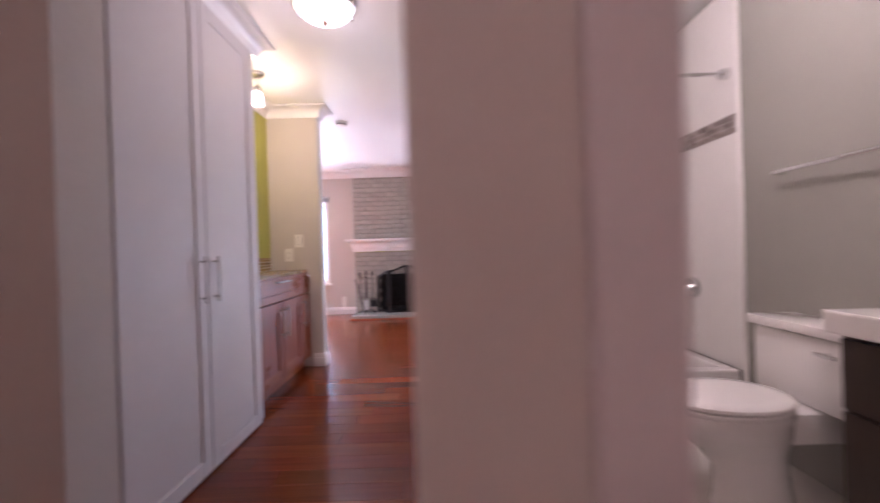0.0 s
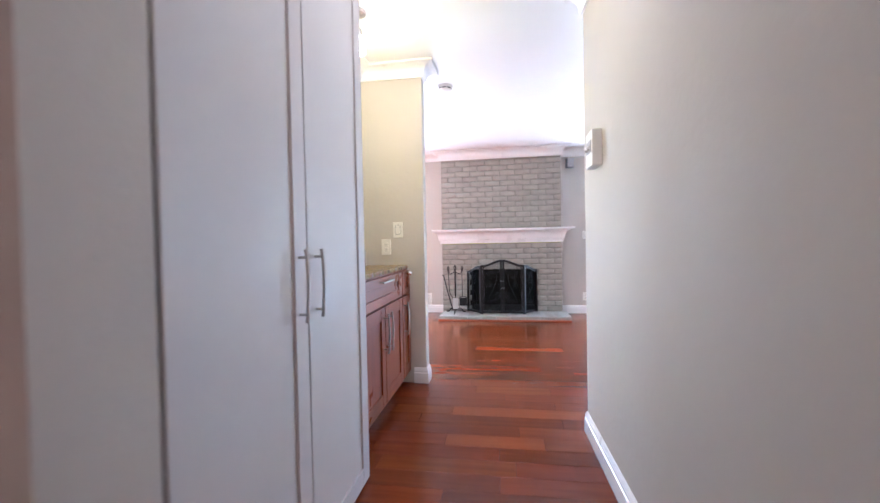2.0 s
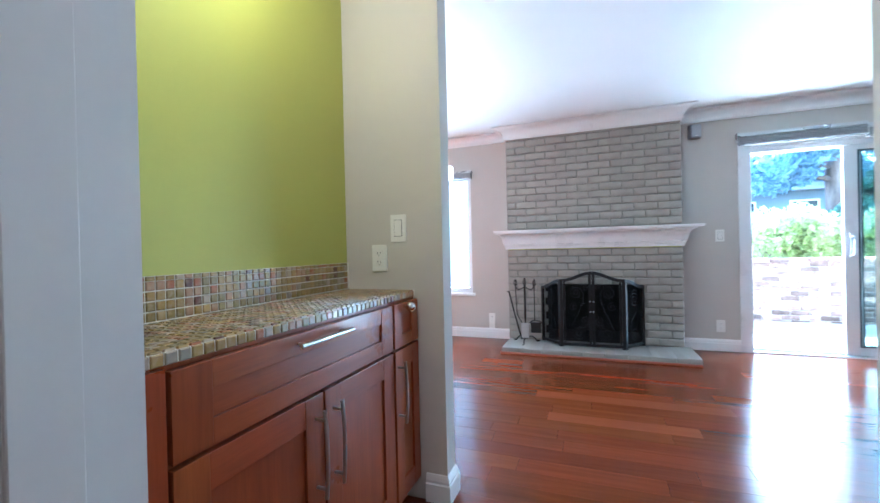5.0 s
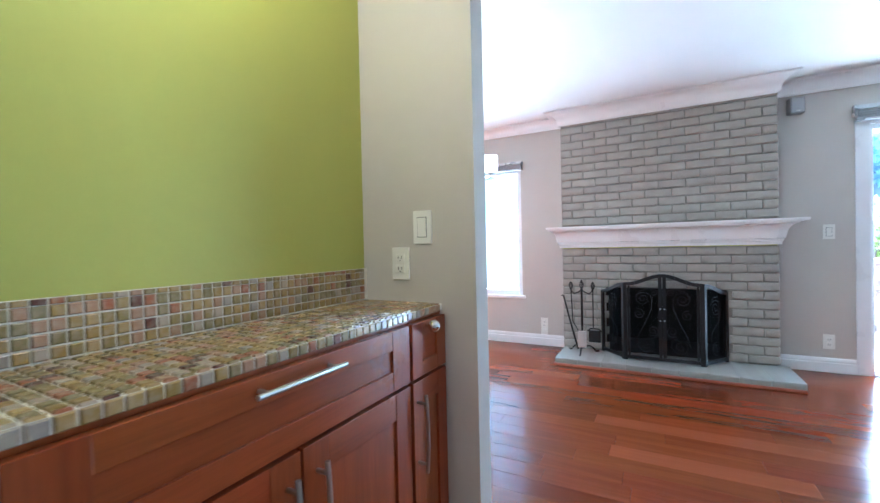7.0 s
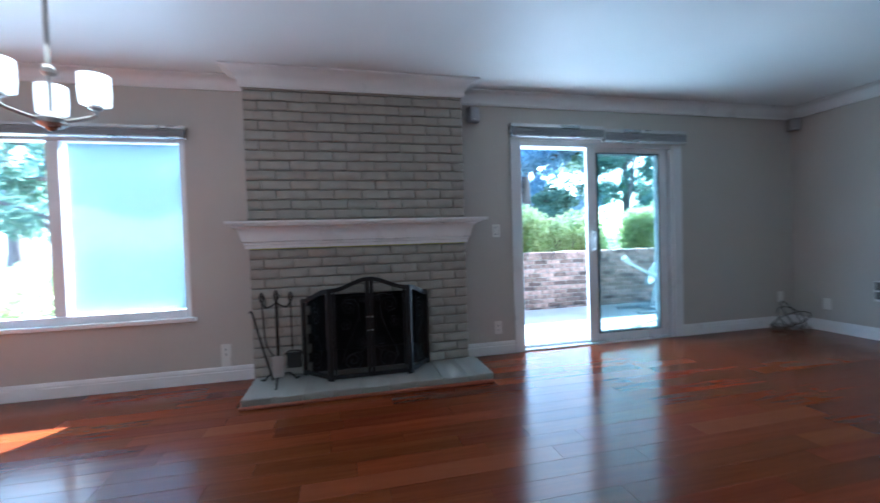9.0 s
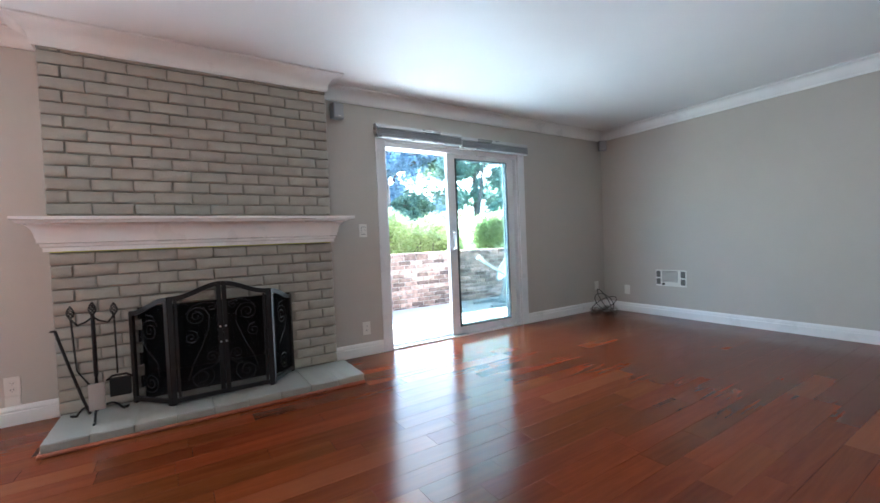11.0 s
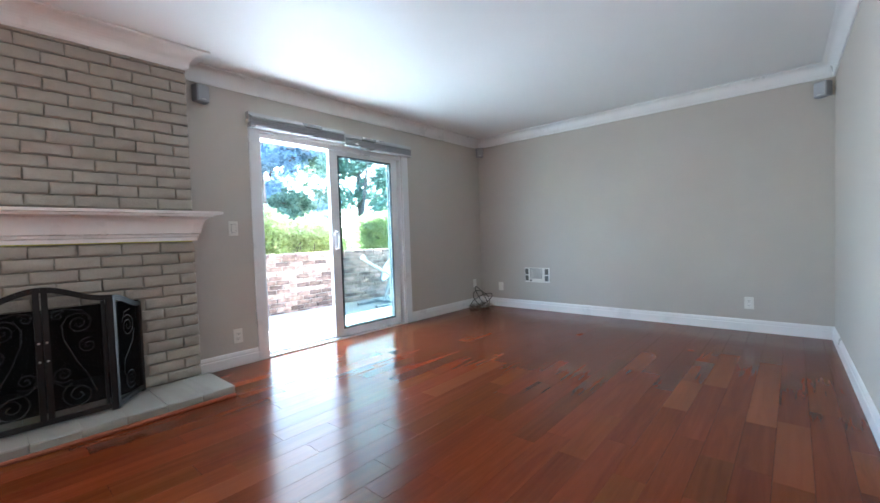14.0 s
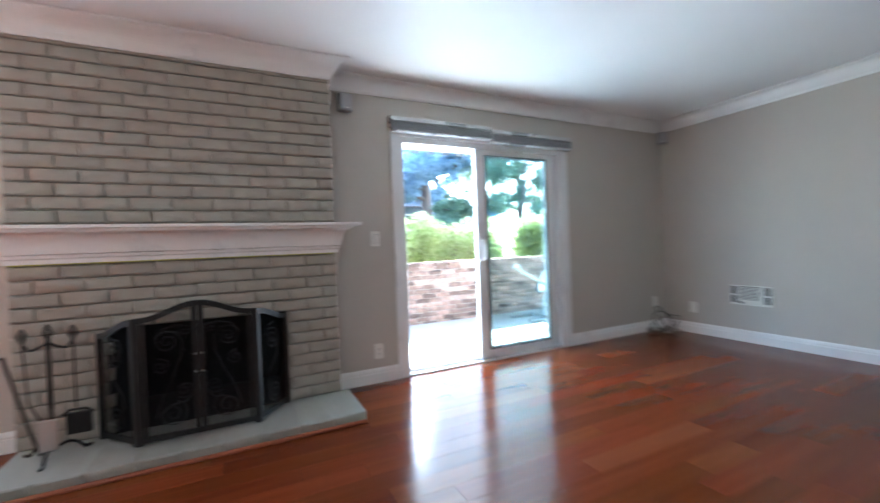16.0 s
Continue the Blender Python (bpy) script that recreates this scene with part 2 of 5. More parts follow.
M_GROUND = surf("garden_soil", (0.16, 0.14, 0.10), 0.95, var=0.2, scale=1, grain=20, bump=0.5, depth=0.02)
M_CLINKER = surf("garden_brick", (0.36, 0.235, 0.19), 0.85, var=0.3, scale=14, grain=40, bump=0.5, depth=0.006, pieces=0.6)
M_MORTAR = surf("garden_mortar", (0.44, 0.39, 0.35), 0.9, var=0.15, scale=8, grain=60, bump=0.4)
M_SIDING = surf("blue_grey_siding", (0.16, 0.20, 0.25), 0.7, var=0.06, scale=1)
M_ROOF = surf("pale_roof", (0.42, 0.38, 0.36), 0.85, var=0.12, scale=2, grain=30)
M_BARK = surf("bark", (0.20, 0.15, 0.13), 0.95, var=0.35, scale=3, grain=25, bump=0.9, depth=0.03, stretch=(1, 1, 0.25))
M_LEAF = leaf_mat("hedge_leaves", (0.36, 0.42, 0.14), (0.70, 0.72, 0.40))
M_TREELEAF = leaf_mat("tree_leaves", (0.13, 0.20, 0.14), (0.32, 0.42, 0.31))
# far pines: bright outdoor haze is put into the pale blue needle colour
M_HAZEPINE = leaf_mat("hazed_needles", (0.24, 0.34, 0.42), (0.46, 0.60, 0.72))
M_COVER = surf("cover_panel", (0.78, 0.78, 0.76), 0.6, var=0.04)
M_COVERWOOD = surf("cover_paint", (0.75, 0.74, 0.71), 0.6, var=0.05)
M_DISH = surf("dish_paint", (0.33, 0.36, 0.36), 0.5, var=0.05)


# ---- building helpers ----
def box(bm, x0, x1, y0, y1, z0, z1, bevel=0.0, seg=2):
    r = bmesh.ops.create_cube(bm, size=1.0)
    vs = r["verts"]
    bmesh.ops.scale(bm, vec=(abs(x1 - x0), abs(y1 - y0), abs(z1 - z0)), verts=vs)
    bmesh.ops.translate(bm, vec=((x0 + x1) / 2, (y0 + y1) / 2, (z0 + z1) / 2), verts=vs)
    if bevel:
        es = list({e for v in vs for e in v.link_edges})
        bmesh.ops.bevel(bm, geom=es, offset=bevel, segments=seg, profile=0.6, affect="EDGES")
    return vs


def boxes(*rows, bevel=0.0):
    bm = bmesh.new()
    for r in rows:
        box(bm, *r, bevel=bevel)
    return bm


def cyl(bm, p0, p1, r0, r1=None, seg=16, caps=True):
    p0, p1 = Vector(p0), Vector(p1)
    d = p1 - p0
    m = Matrix.Translation((p0 + p1) / 2) @ d.to_track_quat("Z", "Y").to_matrix().to_4x4()
    bmesh.ops.create_cone(bm, cap_ends=caps, segments=seg, radius1=r0, radius2=r0 if r1 is None else r1, depth=d.length, matrix=m)


def tube(bm, pts, r, sides=6):
    """A round rod along a line of points."""
    pts = [Vector(p) for p in pts]
    rings = []
    up = Vector((0.13, 0.21, 0.97))
    for i, p in enumerate(pts):
        d = (pts[min(i + 1, len(pts) - 1)] - pts[max(i - 1, 0)]).normalized()
        a = d.cross(up)
        if a.length < 1e-3:
            a = d.cross(Vector((1, 0, 0)))
        a.normalize()
        b = d.cross(a)
        rad = r[i] if isinstance(r, (list, tuple)) else r
        rings.append([bm.verts.new(p + (a * math.cos(2 * math.pi * k / sides) + b * math.sin(2 * math.pi * k / sides)) * rad) for k in range(sides)])
    for r0, r1 in zip(rings, rings[1:]):
        for k in range(sides):
            bm.faces.new((r0[k], r0[(k + 1) % sides], r1[(k + 1) % sides], r1[k]))
    bm.faces.new(rings[0][::-1])
    bm.faces.new(rings[-1])


def lathe(bm, centre, prof, seg=24):
    """A turned body from (radius, height) pairs round a vertical axis."""
    c = Vector(centre)
    rings = [[bm.verts.new(c + Vector((r * math.cos(2 * math.pi * k / seg), r * math.sin(2 * math.pi * k / seg), z))) for k in range(seg)] for r, z in prof]
    for a, b in zip(rings, rings[1:]):
        for k in range(seg):
            bm.faces.new((a[k], a[(k + 1) % seg], b[(k + 1) % seg], b[k]))
    bm.faces.new(rings[0][::-1])
    bm.faces.new(rings[-1])


def sweep(bm, line, prof):
    """A moulding along a plan line with the room on its left; prof: (depth from the wall, height)."""
    line = [Vector((x, y)) for x, y in line]
    rings = []
    for i, p in enumerate(line):
        a = (p - line[i - 1]).normalized() if i else None
        b = (line[i + 1] - p).normalized() if i < len(line) - 1 else None
        na = Vector((-a.y, a.x)) if a else None
        nb = Vector((-b.y, b.x)) if b else None
        if a and b:
            s = na + nb
            o = s / max(0.2, s.dot(na))
        else:
            o = na or nb
        rings.append([bm.verts.new((p.x + o.x * d, p.y + o.y * d, z)) for d, z in prof])
    k = len(prof)
    for r0, r1 in zip(rings, rings[1:]):
        for j in range(k):
            bm.faces.new((r0[j], r0[(j + 1) % k], r1[(j + 1) % k], r1[j]))
    bm.faces.new(rings[0])
    bm.faces.new(rings[-1][::-1])


def mesh_of(name, bm, material, smooth=False):
    bmesh.ops.recalc_face_normals(bm, faces=bm.faces)
    me = bpy.data.meshes.new(name)
    bm.to_mesh(me)
    bm.free()
    me.materials.append(material)
    if smooth:
        me.polygons.foreach_set("use_smooth", [True] * len(me.polygons))
        me.set_sharp_from_angle(angle=radians(38))
    return me


def part(name, bm, material, parent=None, label="", smooth=False):
    ob = new(name, mesh_of(name, bm, material, smooth))
    if parent is not None:
        ob.parent = parent
    if label:
        tagged(ob, label)
    return ob


def thing(name, label, category, group="", kind="", at=(0, 0, 0)):
    ob = new(name)
    ob.empty_display_size = 0.05
    ob.location = at
    return tagged(ob, label, category, group, kind)


def structure(name, bm, material, label, category):
    return tagged(part(name, bm, material), label, category, "", "structure")


# ---- large structure ----
CEIL, N, E = 2.405, 6.30, 4.94
CABX = -0.352
HALL_N, HALL_F = 0.757, 0.706
S, SE = 2.47, 2.538
BARX, BARY = -0.330, 3.162
BATH = 2.36
floor = structure("floor", boxes((-3.9, 5.1, -2.5, 6.45, -0.15, -0.004)), M_SUBFLOOR, "glossy reddish cherry plank floor", "floor")
structure("ceiling", boxes((-3.9, 5.1, -2.5, 6.45, CEIL, CEIL + 0.12)), M_CEIL, "smooth white painted ceiling", "ceiling")
WL, WR, WB, WT = -2.89, -1.113, 0.528, 1.945
DL, DR, DT = 1.680, 3.372, 1.975
structure("wall_north", boxes((-3.75, WL, N, N + 0.15, 0, CEIL), (WR, -0.236, N, N + 0.15, 0, CEIL), (0.731, DL, N, N + 0.15, 0, CEIL), (-0.236, 0.731, N, N + 0.15, 0.666, CEIL), (DR, 5.1, N, N + 0.15, 0, CEIL),
                              (WL, WR, N, N + 0.15, 0, WB), (WL, WR, N, N + 0.15, WT, CEIL), (DL, DR, N, N + 0.15, DT, CEIL)),
          M_WALL, "warm grey painted wall with window and patio door", "wall")
structure("wall_east", boxes((E, E + 0.14, S - 0.12, N, 0, CEIL)), M_WALL, "bare warm grey painted wall", "wall")


def upright(plan, z0, z1):
    """A wall standing on a plan outline."""
    bm = bmesh.new()
    lo = [bm.verts.new((x, y, z0)) for x, y in plan]
    hi = [bm.verts.new((x, y, z1)) for x, y in plan]
    bm.faces.new(lo[::-1])
    bm.faces.new(hi)
    for i in range(len(plan)):
        k = (i + 1) % len(plan)
        bm.faces.new((lo[i], lo[k], hi[k], hi[i]))
    return bm


structure("wall_south", upright([(HALL_F + 0.12, S - 0.12), (E, S - 0.12), (E, SE), (HALL_F + 0.12, S + 0.002)], 0, CEIL), M_WALL, "warm grey painted wall", "wall")
structure("wall_hall", upright([(HALL_N, -0.24), (HALL_N + 0.12, -0.24), (HALL_F + 0.12, S - 0.12), (HALL_F + 0.12, S + 0.002), (HALL_F, S)], 0, CEIL), M_WALL, "warm grey painted hallway wall", "wall")
structure("wall_bath_door", boxes((HALL_N, 0.908, -0.36, -0.24, 0, CEIL), (1.69, 3.0, -0.36, -0.24, 0, CEIL), (0.908, 1.69, -0.36, -0.24, 2.04, CEIL)),
          M_WALL, "warm grey wall with a bathroom doorway", "wall")
structure("wall_bar_end", boxes((-3.75, BARX, BARY, BARY + 0.10, 0, CEIL)), M_WALL, "warm grey wall end beside the bar counter", "wall")
structure("wall_west", boxes((-3.87, -3.75, BARY, N + 0.15, 0, CEIL)), M_WALL, "warm grey painted wall", "wall")
structure("wall_green", boxes((-0.93, -0.80, 1.985, BARY, 0, CEIL)), M_GREEN, "lime green accent wall above the bar", "wall")
structure("wall_entry_side", boxes((-2.2, -0.93, 0.588, 0.788, 0, CEIL), (-0.93, CABX, 0.588, 0.788, 0, CEIL)), M_WALL, "warm grey wall beside the tall cabinet", "wall")
structure("wall_entry_west", boxes((-2.32, -2.2, -2.4, 0.788, 0, CEIL)), M_WALL, "plain warm grey wall", "wall")
structure("wall_entry_south", boxes((-2.32, 3.12, -2.52, -2.4, 0, CEIL)), M_WALL, "plain warm grey wall", "wall")
structure("wall_entry_east", boxes((3.0, 3.12, -2.4, -0.24, 0, CEIL)), M_WALL, "plain warm grey wall", "wall")
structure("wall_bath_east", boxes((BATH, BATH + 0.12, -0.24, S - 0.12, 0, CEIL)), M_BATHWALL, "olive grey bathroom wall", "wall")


def crown_profile(z0, d):
    h = CEIL - z0
    pts = [(0, z0), (0.012, z0), (0.016, z0 + 0.012)]
    for k in range(9):
        a = math.pi / 2 * k / 8
        pts.append((0.018 + (d - 0.034) * (1 - math.cos(a)), z0 + 0.016 + (h - 0.036) * math.sin(a)))
    pts += [(d - 0.012, CEIL - 0.018), (d, CEIL - 0.014), (d, CEIL - 0.002), (0, CEIL - 0.002)]
    return pts


bm = bmesh.new()
sweep(bm, [(HALL_N, -0.24), (HALL_F, S), (E, SE), (E, N), (1.08, N)], crown_profile(2.280, 0.085))
structure("crown_trim", bm, M_TRIM, "white cove crown moulding under the ceiling", "crown moulding")
FL0 = -0.645
bm = bmesh.new()
sweep(bm, [(1.08, N), (1.08, 6.103), (FL0, 6.103), (FL0, N)], crown_profile(2.272, 0.125))
structure("crown_trim_chimney", bm, M_TRIM, "deep white cove moulding above the brick chimney breast", "crown moulding")
bm = bmesh.new()
sweep(bm, [(FL0, N), (-3.75, N), (-3.75, BARY + 0.10), (BARX, BARY + 0.10), (BARX, BARY), (-0.80, BARY), (-0.80, 1.991), (CABX - 0.02, 1.991), (CABX - 0.02, 0.588)], crown_profile(2.305, 0.098))
structure("crown_trim_bar", bm, M_TRIM, "white cove crown moulding wrapping the wall end", "crown moulding")
BASE = [(0, 0), (0.016, 0), (0.016, 0.076), (0.011, 0.081), (0.012, 0.092), (0.008, 0.106), (0.004, 0.115), (0, 0.117)]


def baseboard(name, line):
    b = bmesh.new()
    sweep(b, line, BASE)
    structure(name, b, M_TRIM, "white painted baseboard along the wall", "baseboard")


baseboard("baseboard_hall", [(HALL_N, -0.3), (HALL_F, S), (E, SE), (E, N), (DR + 0.095, N)])
baseboard("baseboard_door", [(DL - 0.088, N), (1.09, N)])
baseboard("baseboard_window", [(-0.66, N), (-3.75, N), (-3.75, BARY + 0.10), (BARX, BARY + 0.10), (BARX, BARY), (-0.425, BARY)])
baseboard("baseboard_entry", [(CABX, 0.588), (-2.2, 0.588)])


# ---- patio door ----
door = thing("door_1", "white vinyl sliding patio door standing half open", "patio door", kind="structure")
for nm, r in (("casing", (DL - 0.088, DL, N - 0.016, N, 0, DT + 0.06)), ("casing", (DR, DR + 0.095, N - 0.016, N, 0, DT + 0.06)),
              ("casing", (DL, DR, N - 0.016, N, DT, DT + 0.06)),
              ("jamb", (DL, DL + 0.02, N + 0.002, N + 0.14, 0.0, DT)), ("jamb", (DR - 0.02, DR, N + 0.002, N + 0.14, 0.0, DT)),
              ("head", (DL + 0.02, DR - 0.02, N + 0.002, N + 0.14, DT - 0.045, DT)), ("sill_track", (DL + 0.02, DR - 0.02, N - 0.01, N + 0.16, -0.02, 0.014)),
              ("track_rail", (DL + 0.02, DR - 0.02, N + 0.05, N + 0.058, 0.014, 0.03)), ("track_rail", (DL + 0.02, DR - 0.02, N + 0.10, N + 0.108, 0.014, 0.03))):
    part(nm, boxes(r, bevel=0.003), M_VINYL if nm != "track_rail" else M_STEEL, door)


def door_panel(x0, x1, y, material, label):
    p = part("sliding_panel", boxes((x0, x0 + 0.10, y, y + 0.04, 0.02, 1.935), (x1 - 0.095, x1, y, y + 0.04, 0.02, 1.935),
                                    (x0 + 0.10, x1 - 0.095, y, y + 0.04, 0.02, 0.095), (x0 + 0.10, x1 - 0.095, y, y + 0.04, 1.885, 1.935), bevel=0.004), material, door, label)
    a, b = x0 + 0.10, x1 - 0.095
    part("gasket", boxes((a, a + 0.010, y - 0.003, y + 0.02, 0.105, 1.875), (b - 0.010, b, y - 0.003, y + 0.02, 0.105, 1.875),
                         (a, b, y - 0.003, y + 0.02, 0.095, 0.105), (a, b, y - 0.003, y + 0.02, 1.875, 1.885)), M_GASKET, p, "black rubber glazing gasket")
    g = part("pane", boxes((a + 0.009, b - 0.009, y + 0.010, y + 0.016, 0.104, 1.876)), M_GLASS, p, "faintly green tinted glass pane")
    g.visible_shadow = False
    return p


panel = door_panel(2.405, 3.325, N + 0.03, M_VINYL, "white sliding door panel with glass")
door_panel(2.455, 3.345, N + 0.085, M_VINYL, "white fixed door panel behind the sliding one")
bm = bmesh.new()
tube(bm, [(2.453, N + 0.028, 0.93), (2.453, N - 0.012, 0.94), (2.455, N - 0.022, 0.99), (2.455, N - 0.022, 1.05), (2.453, N - 0.012, 1.10), (2.453, N + 0.028, 1.11)], 0.009, 8)
box(bm, 2.438, 2.468, N + 0.016, N + 0.028, 0.91, 1.13, 0.003)
part("handle", bm, M_VINYL, panel, "white curved pull handle", True)


def blind(name, x0, x1, y, z0, z1, label):
    t = thing(name, label, "blind", "raised blinds")
    h = z1 - z0
    part("head_rail", boxes((x0, x1, y - 0.055, y, z1 - 0.28 * h, z1), bevel=0.004), M_BLINDRAIL, t)
    n = 4
    for k in range(n):
        a = z0 + 0.12 * h + (0.56 * h) * k / n
        part("slat", boxes((x0 + 0.004, x1 - 0.004, y - 0.062, y - 0.006, a, a + 0.56 * h / n * 0.86), bevel=0.002), M_BLIND, t)
    part("bottom_rail", boxes((x0, x1, y - 0.066, y - 0.002, z0, z0 + 0.11 * h), bevel=0.003), M_BLINDRAIL, t)
    part("bracket", boxes((x0 - 0.008, x0, y - 0.06, y + 0.0, z0 + 0.3 * h, z1 + 0.004)), M_BLINDRAIL, t)
    return t


blind("raised_blind", 1.580, 2.530, N - 0.022, 1.995, 2.115, "grey pleated blind raised above the patio door")
blind("raised_blind", 2.536, 3.472, N - 0.022, 1.972, 2.094, "grey pleated blind raised above the patio door")
blind("raised_blind", -2.92, -1.085, N - 0.012, 1.910, 2.003, "grey pleated blind raised above the dining window")

# ---- dining window ----
win = thing("window_1", "white vinyl sliding window over the dining area", "window", kind="structure")
part("window_frame", boxes((WL, WL + 0.05, N + 0.03, N + 0.12, WB, WT), (WR - 0.05, WR, N + 0.03, N + 0.12, WB, WT),
                           (WL + 0.05, WR - 0.05, N + 0.03, N + 0.12, WB, WB + 0.06), (WL + 0.05, WR - 0.05, N + 0.03, N + 0.12, WT - 0.05, WT), bevel=0.004), M_VINYL, win)
part("mullion", boxes((-2.045, -1.955, N + 0.034, N + 0.116, WB + 0.061, WT - 0.051), bevel=0.004), M_VINYL, win)
part("reveal", boxes((WL - 0.0, WL + 0.006, N + 0.002, N + 0.03, WB, WT), (WR - 0.006, WR, N + 0.002, N + 0.03, WB, WT)), M_TRIM, win)
part("window_sill", boxes((WL - 0.03, WR + 0.032, N - 0.03, N + 0.034, WB - 0.03, WB + 0.002), bevel=0.006), M_TRIM, win)
for a, b in ((WL + 0.05, -2.045), (-1.955, WR - 0.05)):
    part("pane", boxes((a, b, N + 0.075, N + 0.08, WB + 0.06, WT - 0.05)), M_WINGLASS, win).visible_shadow = False
part("insect_screen", boxes((-1.95, WR - 0.052, N + 0.10, N + 0.1015, WB + 0.062, WT - 0.052)), M_SCREEN, win, "pale woven insect screen over one sash").visible_shadow = False

# ---- fireplace ----
fire = thing("fireplace", "grey painted brick fireplace with a white mantel", "fireplace", kind="structure")
FL, FR, FY = -0.642, 1.075, 6.106
OL, OR, OT = -0.235, 0.73, 0.665
part("mortar_bed", boxes((FL + 0.006, OL, FY + 0.014, N, 0.0, CEIL - 0.01), (OR, FR - 0.006, FY + 0.014, N, 0.0, CEIL - 0.01), (OL, OR, FY + 0.014, N, OT, CEIL - 0.01)), M_JOINT, fire)
part("firebox", boxes((OL - 0.05, OL, N, 6.75, 0.02, OT + 0.05), (OR, OR + 0.05, N, 6.75, 0.02, OT + 0.05), (OL - 0.05, OR + 0.05, 6.75, 6.8, 0.02, OT + 0.05),
                      (OL, OR, N, 6.75, OT, OT + 0.05), (OL, OR, FY + 0.01, 6.75, 0.02, 0.06), (OL - 0.001, OL + 0.012, FY + 0.03, N, 0.06, OT),
                      (OR - 0.012, OR + 0.001, FY + 0.03, N, 0.06, OT)), M_SOOT, fire, "sooty black firebox")


def rough_brick(name, w, d, h, material, seed, wear=0.0035, nx=4, nz=2):
    """A worn brick: its front is a small grid with drawn-in, uneven edges."""
    rnd = random.Random(seed)
    bm = bmesh.new()
    g = []
    for j in range(nz + 3):
        row = []
        for i in range(nx + 3):
            u = 0 if i == 0 else 1 if i == nx + 2 else (0.5 if nx == 0 else 0.045 + 0.91 * (i - 1) / nx)
            v = 0 if j == 0 else 1 if j == nz + 2 else 0.12 + 0.76 * (j - 1) / nz
            edge = i in (0, nx + 2) or j in (0, nz + 2)
            row.append(bm.verts.new((w * u + rnd.uniform(-wear, wear) * (0.7 if edge else 0.3), (0.006 if edge else 0.0) + rnd.uniform(0, wear) * 0.8,
                                     h * v + rnd.uniform(-wear, wear) * (0.7 if edge else 0.3))))
        g.append(row)
    for j in range(nz + 2):
        for i in range(nx + 2):
            bm.faces.new((g[j][i], g[j][i + 1], g[j + 1][i + 1], g[j + 1][i]))
    ring = [g[0][i] for i in range(nx + 3)] + [g[j][nx + 2] for j in range(1, nz + 3)] + [g[nz + 2][i] for i in range(nx + 1, -1, -1)] + [g[j][0] for j in range(nz + 1, 0, -1)]
    rear = [bm.verts.new((v.co.x, d, v.co.z)) for v in ring]
    k = len(ring)
    for i in range(k):
        bm.faces.new((ring[i], rear[i], rear[(i + 1) % k], ring[(i + 1) % k]))
    return mesh_of(name, bm, material, True)


def mantel():
    bm = bmesh.new()
    prof = [(0, 1.05), (0.020, 1.05), (0.020, 1.075), (0.028, 1.08), (0.030, 1.098), (0.040, 1.103), (0.042, 1.128)]
    for k in range(9):
        a = math.pi / 2 * k / 8
        prof.append((0.046 + 0.062 * (1 - math.cos(a)), 1.128 + 0.090 * math.sin(a)))
    prof += [(0.114, 1.229), (0.114, 1.2355), (0, 1.2355)]
    sweep(bm, [(FR + 0.0, FY + 0.03), (FR + 0.0, FY), (FL - 0.0, FY), (FL - 0.0, FY + 0.03)], prof)
    body = part("mantel", bm, M_MANTEL, fire, "white stepped crown-profile mantel shelf", True)
    part("shelf_board", boxes((FL - 0.130, FR + 0.168, FY - 0.130, FY + 0.06, 1.236, 1.257), bevel=0.004), M_MANTEL, body)
    part("tape_line", boxes((FL + 0.01, FR - 0.01, FY - 0.016, FY - 0.004, 1.044, 1.0495)), M_LIME, body, "thin lime green tape edge")


mantel()
bm = boxes((FL + 0.02, FR + 0.030, 5.637, FY + 0.0, -0.003, 0.012))
part("hearth_bed", bm, M_JOINT, fire)
bm = bmesh.new()
tube(bm, [(FL + 0.008, FY, 0.008), (FL + 0.008, 5.624, 0.008), (FR + 0.046, 5.624, 0.008), (FR + 0.046, FY, 0.008)], 0.013, 8)
part("hearth_trim", bm, M_REDTRIM, fire, "reddish wooden quarter-round strip")


# ---- fire screen ----
def arch(u):
    """Height of the centre panel's top edge for u from 0 to 1 across it."""
    c = abs(u - 0.5) * 2
    return 0.742 + 0.075 * (0.5 + 0.5 * math.cos(math.pi * min(1, c * 1.08)))


def spiral(cx, cz, r, turns, a0, sgn=1, n=30):
    return [(cx + r * (1 - k / n * 0.88) * math.cos(a0 + sgn * turns * 2 * math.pi * k / n), cz + r * (1 - k / n * 0.88) * math.sin(a0 + sgn * turns * 2 * math.pi * k / n)) for k in range(n + 1)]


